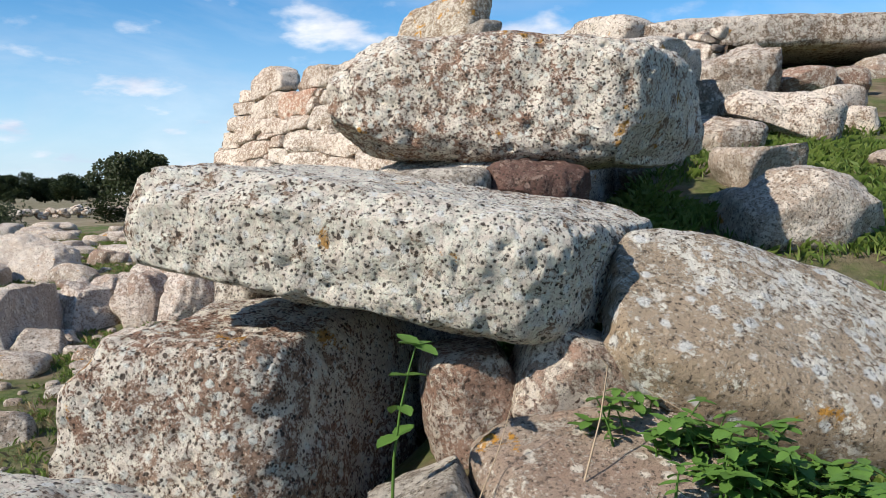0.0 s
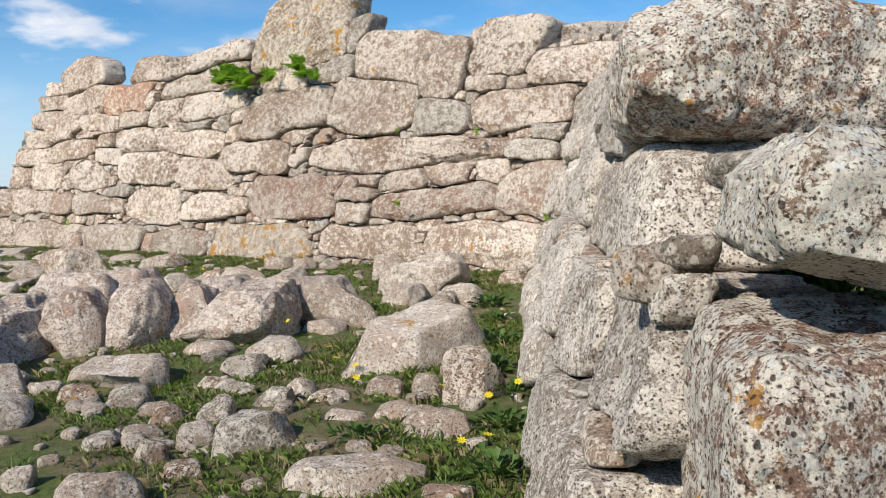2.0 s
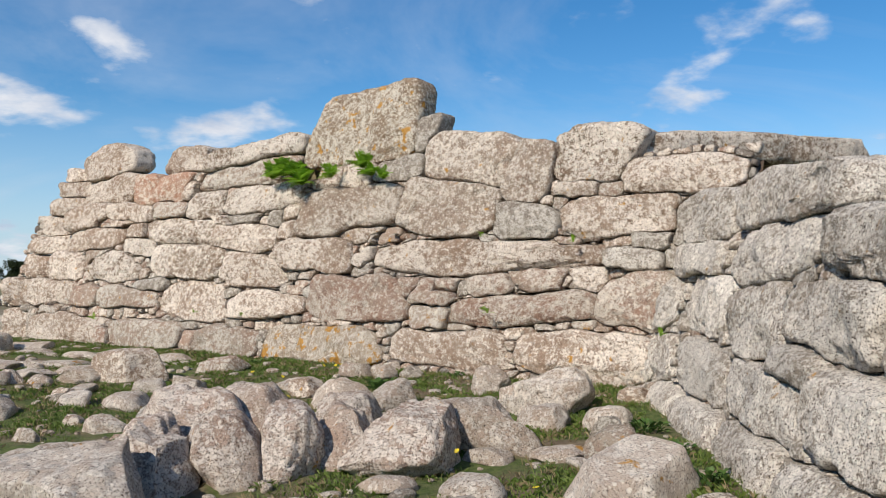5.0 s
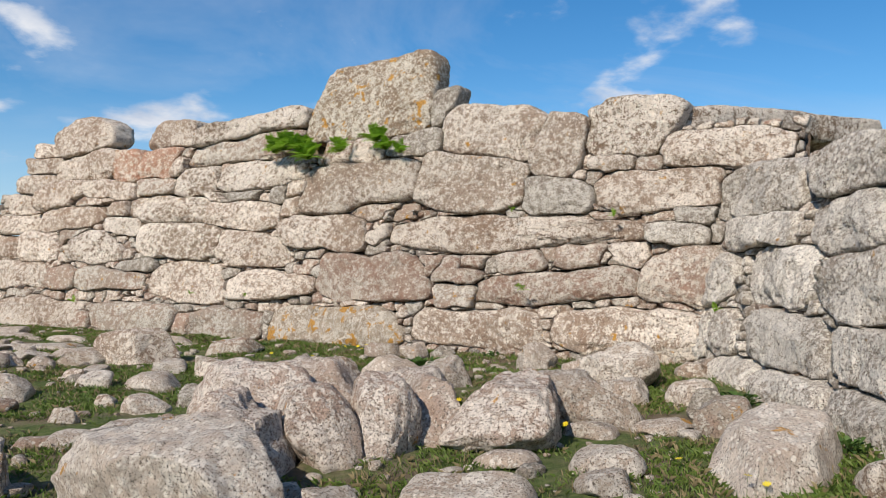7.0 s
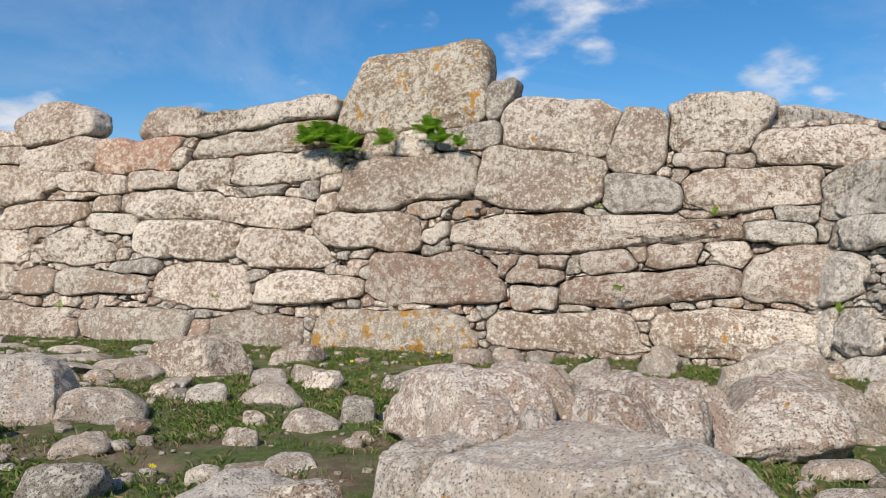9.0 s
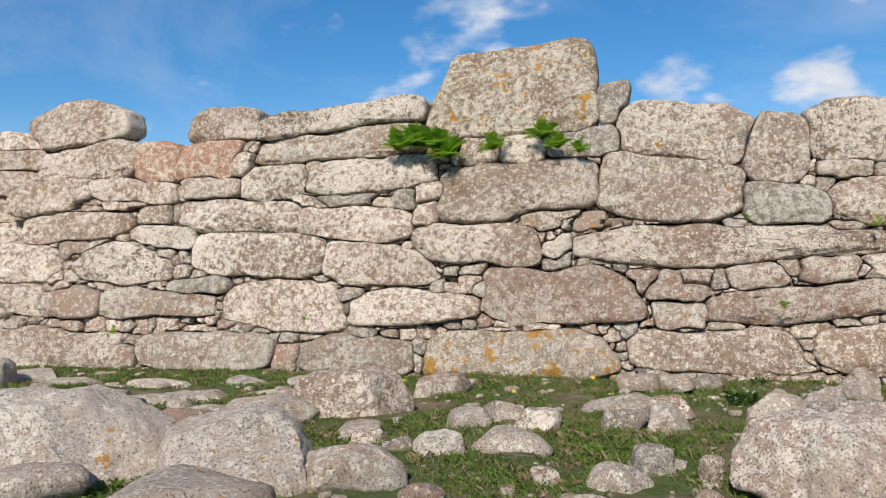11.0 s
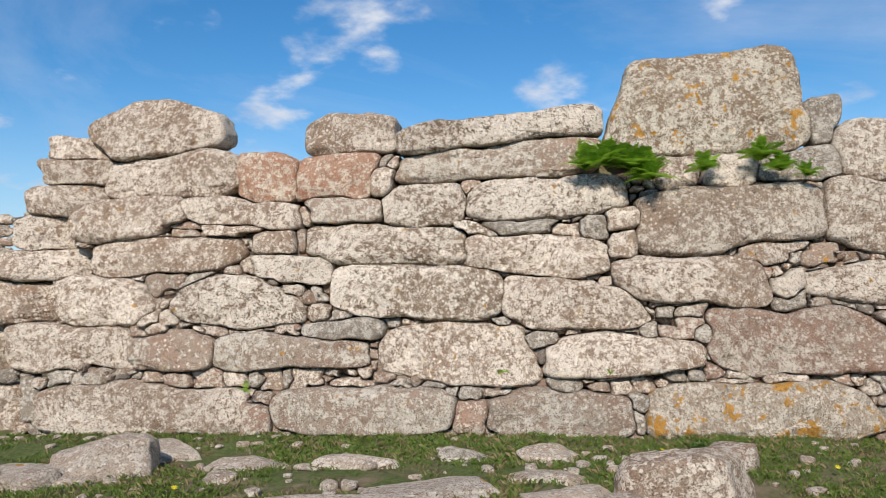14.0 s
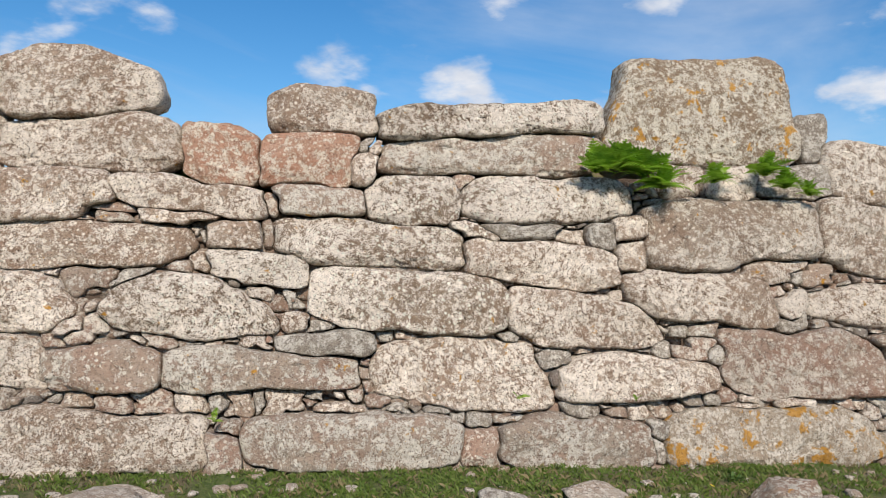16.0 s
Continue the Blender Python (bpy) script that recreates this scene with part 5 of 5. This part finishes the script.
straw([(0.30, 1.75, 0.62), (0.34, 1.78, 0.75), (0.36, 1.80, 0.86), (0.30, 1.78, 0.93), (0.20, 1.76, 0.95)])
straw([(0.02, 1.70, 0.42), (0.06, 1.75, 0.55), (0.12, 1.80, 0.68), (0.16, 1.83, 0.80)])
straw([(0.45, 1.85, 0.80), (0.55, 1.82, 0.74), (0.68, 1.78, 0.68), (0.80, 1.72, 0.60)])
for i in range(9):
    x, y = rng.uniform(-0.05, 0.25), rng.uniform(1.6, 1.8)
    straw([(x, y, 0.42), (x + rng.uniform(-0.08, 0.08), y, 0.50), (x + rng.uniform(-0.16, 0.16), y, 0.56)], "short dry twig in the hollow")


def frond(n, length):
    pts, faces = [], []
    for i in range(n):
        f = i / (n - 1)
        w = length * 0.30 * math.sin(math.pi * (0.12 + 0.86 * f)) ** 0.7
        o = Vector((length * f, 0, length * (0.55 * f - 0.62 * f * f)))
        for side in (-1, 1):
            i0 = len(pts)
            t = o + Vector((w * 0.35, side * w, -0.12 * w))
            b = Vector((length / n * 0.55, 0, 0))
            m = (o + t) / 2 + Vector((0, 0, 0.03 * w))
            pts += [o - b * 0.7, m - b * 0.8, t, m + b * 0.8, o + b * 0.7]
            faces.append((i0, i0 + 1, i0 + 2, i0 + 3, i0 + 4))
    return mesh_from("frond", pts, faces, FERN)


FRONDS = [frond(11, 0.30), frond(10, 0.24), frond(12, 0.36)]


def fern(s, z, n, size, outward=0.2):
    along, out, offset, z0, batter = WALLS["wall_main"]
    rng = random.Random(seed())
    c = along * s + out * (offset - batter * (z - z0) + outward)
    ob = thing("fern", None, "bright green fern growing from the wall", "fern", "ferns on the wall")
    ob.location = (c.x, c.y, z)
    for i in range(n):
        a = math.degrees(math.atan2(out.y, out.x)) + rng.uniform(-100, 100)
        g = size * rng.uniform(0.7, 1.15)
        child("frond", rng.choice(FRONDS), ob, pose(0, 0, 0, rng.uniform(-25, 25), rng.uniform(-80, 5), a) @ Matrix.Diagonal((g, g, g, 1)))


for row in ((-13.05, 3.06, 50, 0.8), (-12.8, 3.1, 60, 0.9), (-12.55, 3.04, 60, 0.9), (-12.35, 2.92, 50, 0.8), (-11.79, 3.0, 40, 0.62), (-11.2, 3.1, 46, 0.75), (-11.0, 2.97, 40, 0.65), (-10.75, 2.9, 30, 0.55),
            (-6.4, 0.85, 6, 0.35), (-8.6, 1.05, 7, 0.35), (-14.0, 0.92, 5, 0.3), (-16.6, 0.75, 6, 0.3), (-8.9, 2.0, 5, 0.3), (-7.6, 1.9, 5, 0.3), (-12.9, 0.9, 4, 0.25)):
    fern(*row)
HEADS = []
for k in range(2):
    pts, faces = [(0, 0, 0)], []
    for i in range(8):
        a = i * math.pi / 4 + 0.2 * k
        j = len(pts)
        for da, r, z in ((-0.3, 0.7, 0.12), (0, 1.0, 0.2), (0.3, 0.7, 0.12)):
            pts.append((r * math.cos(a + da), r * math.sin(a + da), z))
        faces.append((0, j, j + 1, j + 2))
    HEADS.append(mesh_from("petals", pts, faces, PETAL))


def flower(x, y, z=None, size=0.026):
    rng = random.Random(seed())
    h = rng.uniform(0.07, 0.15)
    ob = thing("yellow_flower", None, "small bright yellow wild flower in grass", "flower", "yellow flowers")
    ob.location = (x, y, relief(x, y) if z is None else z)
    child("stem", tube("stem", [(0, 0, 0), (0.004, 0, h * 0.5), (0.01, 0, h)], 0.002, GRASS), ob)
    child("petals", HEADS[rng.randrange(2)], ob, pose(0.01, 0, h, rng.uniform(-10, 50), rng.uniform(-40, 10), rng.uniform(0, 90)) @ Matrix.Diagonal((size, size, size, 1)))


for x, y in ((-1.0, 5.77), (-1.08, 6.35), (-1.12, 5.78), (-0.17, 5.1), (-0.34, 4.73), (-1.07, 5.38), (-1.6, 8.69), (-2.04, 9.85), (-0.93, 11.88), (-1.66, 8.74), (-1.01, 12.24),
             (-1.04, 11.97), (-1.36, 9.61), (-1.44, 8.53), (-1.26, 7.26), (-5.02, 8.85), (-2.37, 13.73), (-1.87, 11.32), (-1.18, 12.36), (-1.05, 12.24), (-5.87, 13.91), (-5.93, 15.84),
             (-2.09, 12.34), (-0.75, 4.05), (-0.82, 4.2), (-0.55, 4.6), (-0.7, 4.9), (-1.5, 8.3), (-1.55, 8.45)):
    flower(x, y)
flower(2.1, 4.6)

# ---- distance: trees, bushes and a field wall ----


def crown(r, h, n, leaf, rng):
    """A ragged crown: clumps of small leaves set about a few limbs."""
    pts, faces = [], []
    clumps = [(Vector((rng.gauss(0, 0.45) * r, rng.gauss(0, 0.45) * r, h * rng.uniform(0.25, 0.95))), rng.uniform(0.22, 0.42) * r) for _ in range(40)]
    for _ in range(n):
        c, size = rng.choice(clumps)
        v = Vector((rng.gauss(0, 1), rng.gauss(0, 1), rng.gauss(0, 0.8)))
        o = c + v.normalized() * size * rng.uniform(0.6, 1.0)
        a = Vector((rng.gauss(0, 1), rng.gauss(0, 1), rng.gauss(0, 1))).normalized() * leaf
        b = a.orthogonal().normalized() * leaf * 0.6
        i = len(pts)
        pts += [o - a, o + b, o + a, o - b]
        faces.append((i, i + 1, i + 2, i + 3))
    return mesh_from("crown", pts, faces, OAK)


def trunk(h, r, rng):
    path = [(rng.uniform(-0.1, 0.1) * h * f, rng.uniform(-0.1, 0.1) * h * f, h * f) for f in (0, 0.35, 0.7, 1.0)]
    return tube("trunk", path, r, BARK)


def tree(kinds, x, y, size, label, name="tree"):
    ob = thing(name, None, label, name)
    t = new("trunk", kinds[0])
    c = new("crown", kinds[1])
    t.parent = c.parent = ob
    ob.matrix_basis = pose(x, y, relief(x, y) - 0.1, 0, 0, (x * 37 + y * 11) % 360) @ Matrix.Diagonal((size, size, size * 0.9, 1))


rt = random.Random(8)
OAKS = [(trunk(3.2, 0.4, rt), crown(4.6, 7.0, 12000, 0.24, rt)) for _ in range(3)]
tree(OAKS[0], -33.6, 92, 0.86, "broad dark evergreen oak standing in the field")
for i, (bearing, far, size) in enumerate(((22.5, 150, 0.55), (24, 146, 0.65), (25.6, 152, 0.6), (27.3, 149, 0.7), (29, 150, 0.55), (30.6, 148, 0.62), (33, 150, 0.6),
                                          (16.5, 190, 0.55), (15, 186, 0.6), (13.4, 190, 0.55), (11.8, 188, 0.62), (10.2, 186, 0.6), (8.4, 180, 0.7), (6.6, 178, 0.75),
                                          (36, 140, 0.7), (40, 150, 0.6), (-10.6, 71, 0.62), (-8.4, 70, 0.6), (-7.0, 72, 0.55))):
    a = radians(bearing)
    tree(OAKS[i % 3], -far * math.sin(a), far * math.cos(a), size, "dark evergreen tree in a distant row")
BUSH = (trunk(0.4, 0.05, rt), crown(0.9, 1.0, 2500, 0.05, rt))
for x, y, g in ((-14.5, 27, 1.0), (-11.6, 29, 1.0), (-17, 31, 0.9)):
    tree(BUSH, x, y, g, "low dark green bush in the field", "bush")
field_wall = thing("field_wall", None, "low drystone wall across a distant field", "wall", kind="structure")
rw = random.Random(4)
for i in range(150):
    f = i / 149
    x, y = -24 + 20 * f, 32 + 8 * f + rw.uniform(-0.15, 0.15)
    g = rw.uniform(1.4, 2.6)
    child("field_stone", PEBBLES[rw.choice("pg"), rw.randrange(3)], field_wall,
          pose(x, y, relief(x, y) + rw.uniform(0.05, 0.4), 0, rw.uniform(-15, 15), rw.uniform(0, 180)) @ Matrix.Diagonal((g * 1.3, g, g, 1)))
for i in range(70):
    x, y = rw.uniform(-14, -5), rw.uniform(10, 26)
    if (-0.8112 * x - 0.5847 * y + 6.89 < 1.5 and y < 21) or (x < -7.0 and y < 16):
        continue
    g = rw.uniform(0.3, 0.9)
    p, quads = stone_points(g, g * 0.8, g * 0.5, 0.08, 3.6, 400 + i, 8, 0.09, 0.0, 0.34)
    ob = thing("rock", mesh_from("rock", p, quads, ROCKS["s"]), "pale field stone lying in thin grass", "rock", "field stones")
    ob.location = (x, y, relief(x, y) + 0.1 * g)
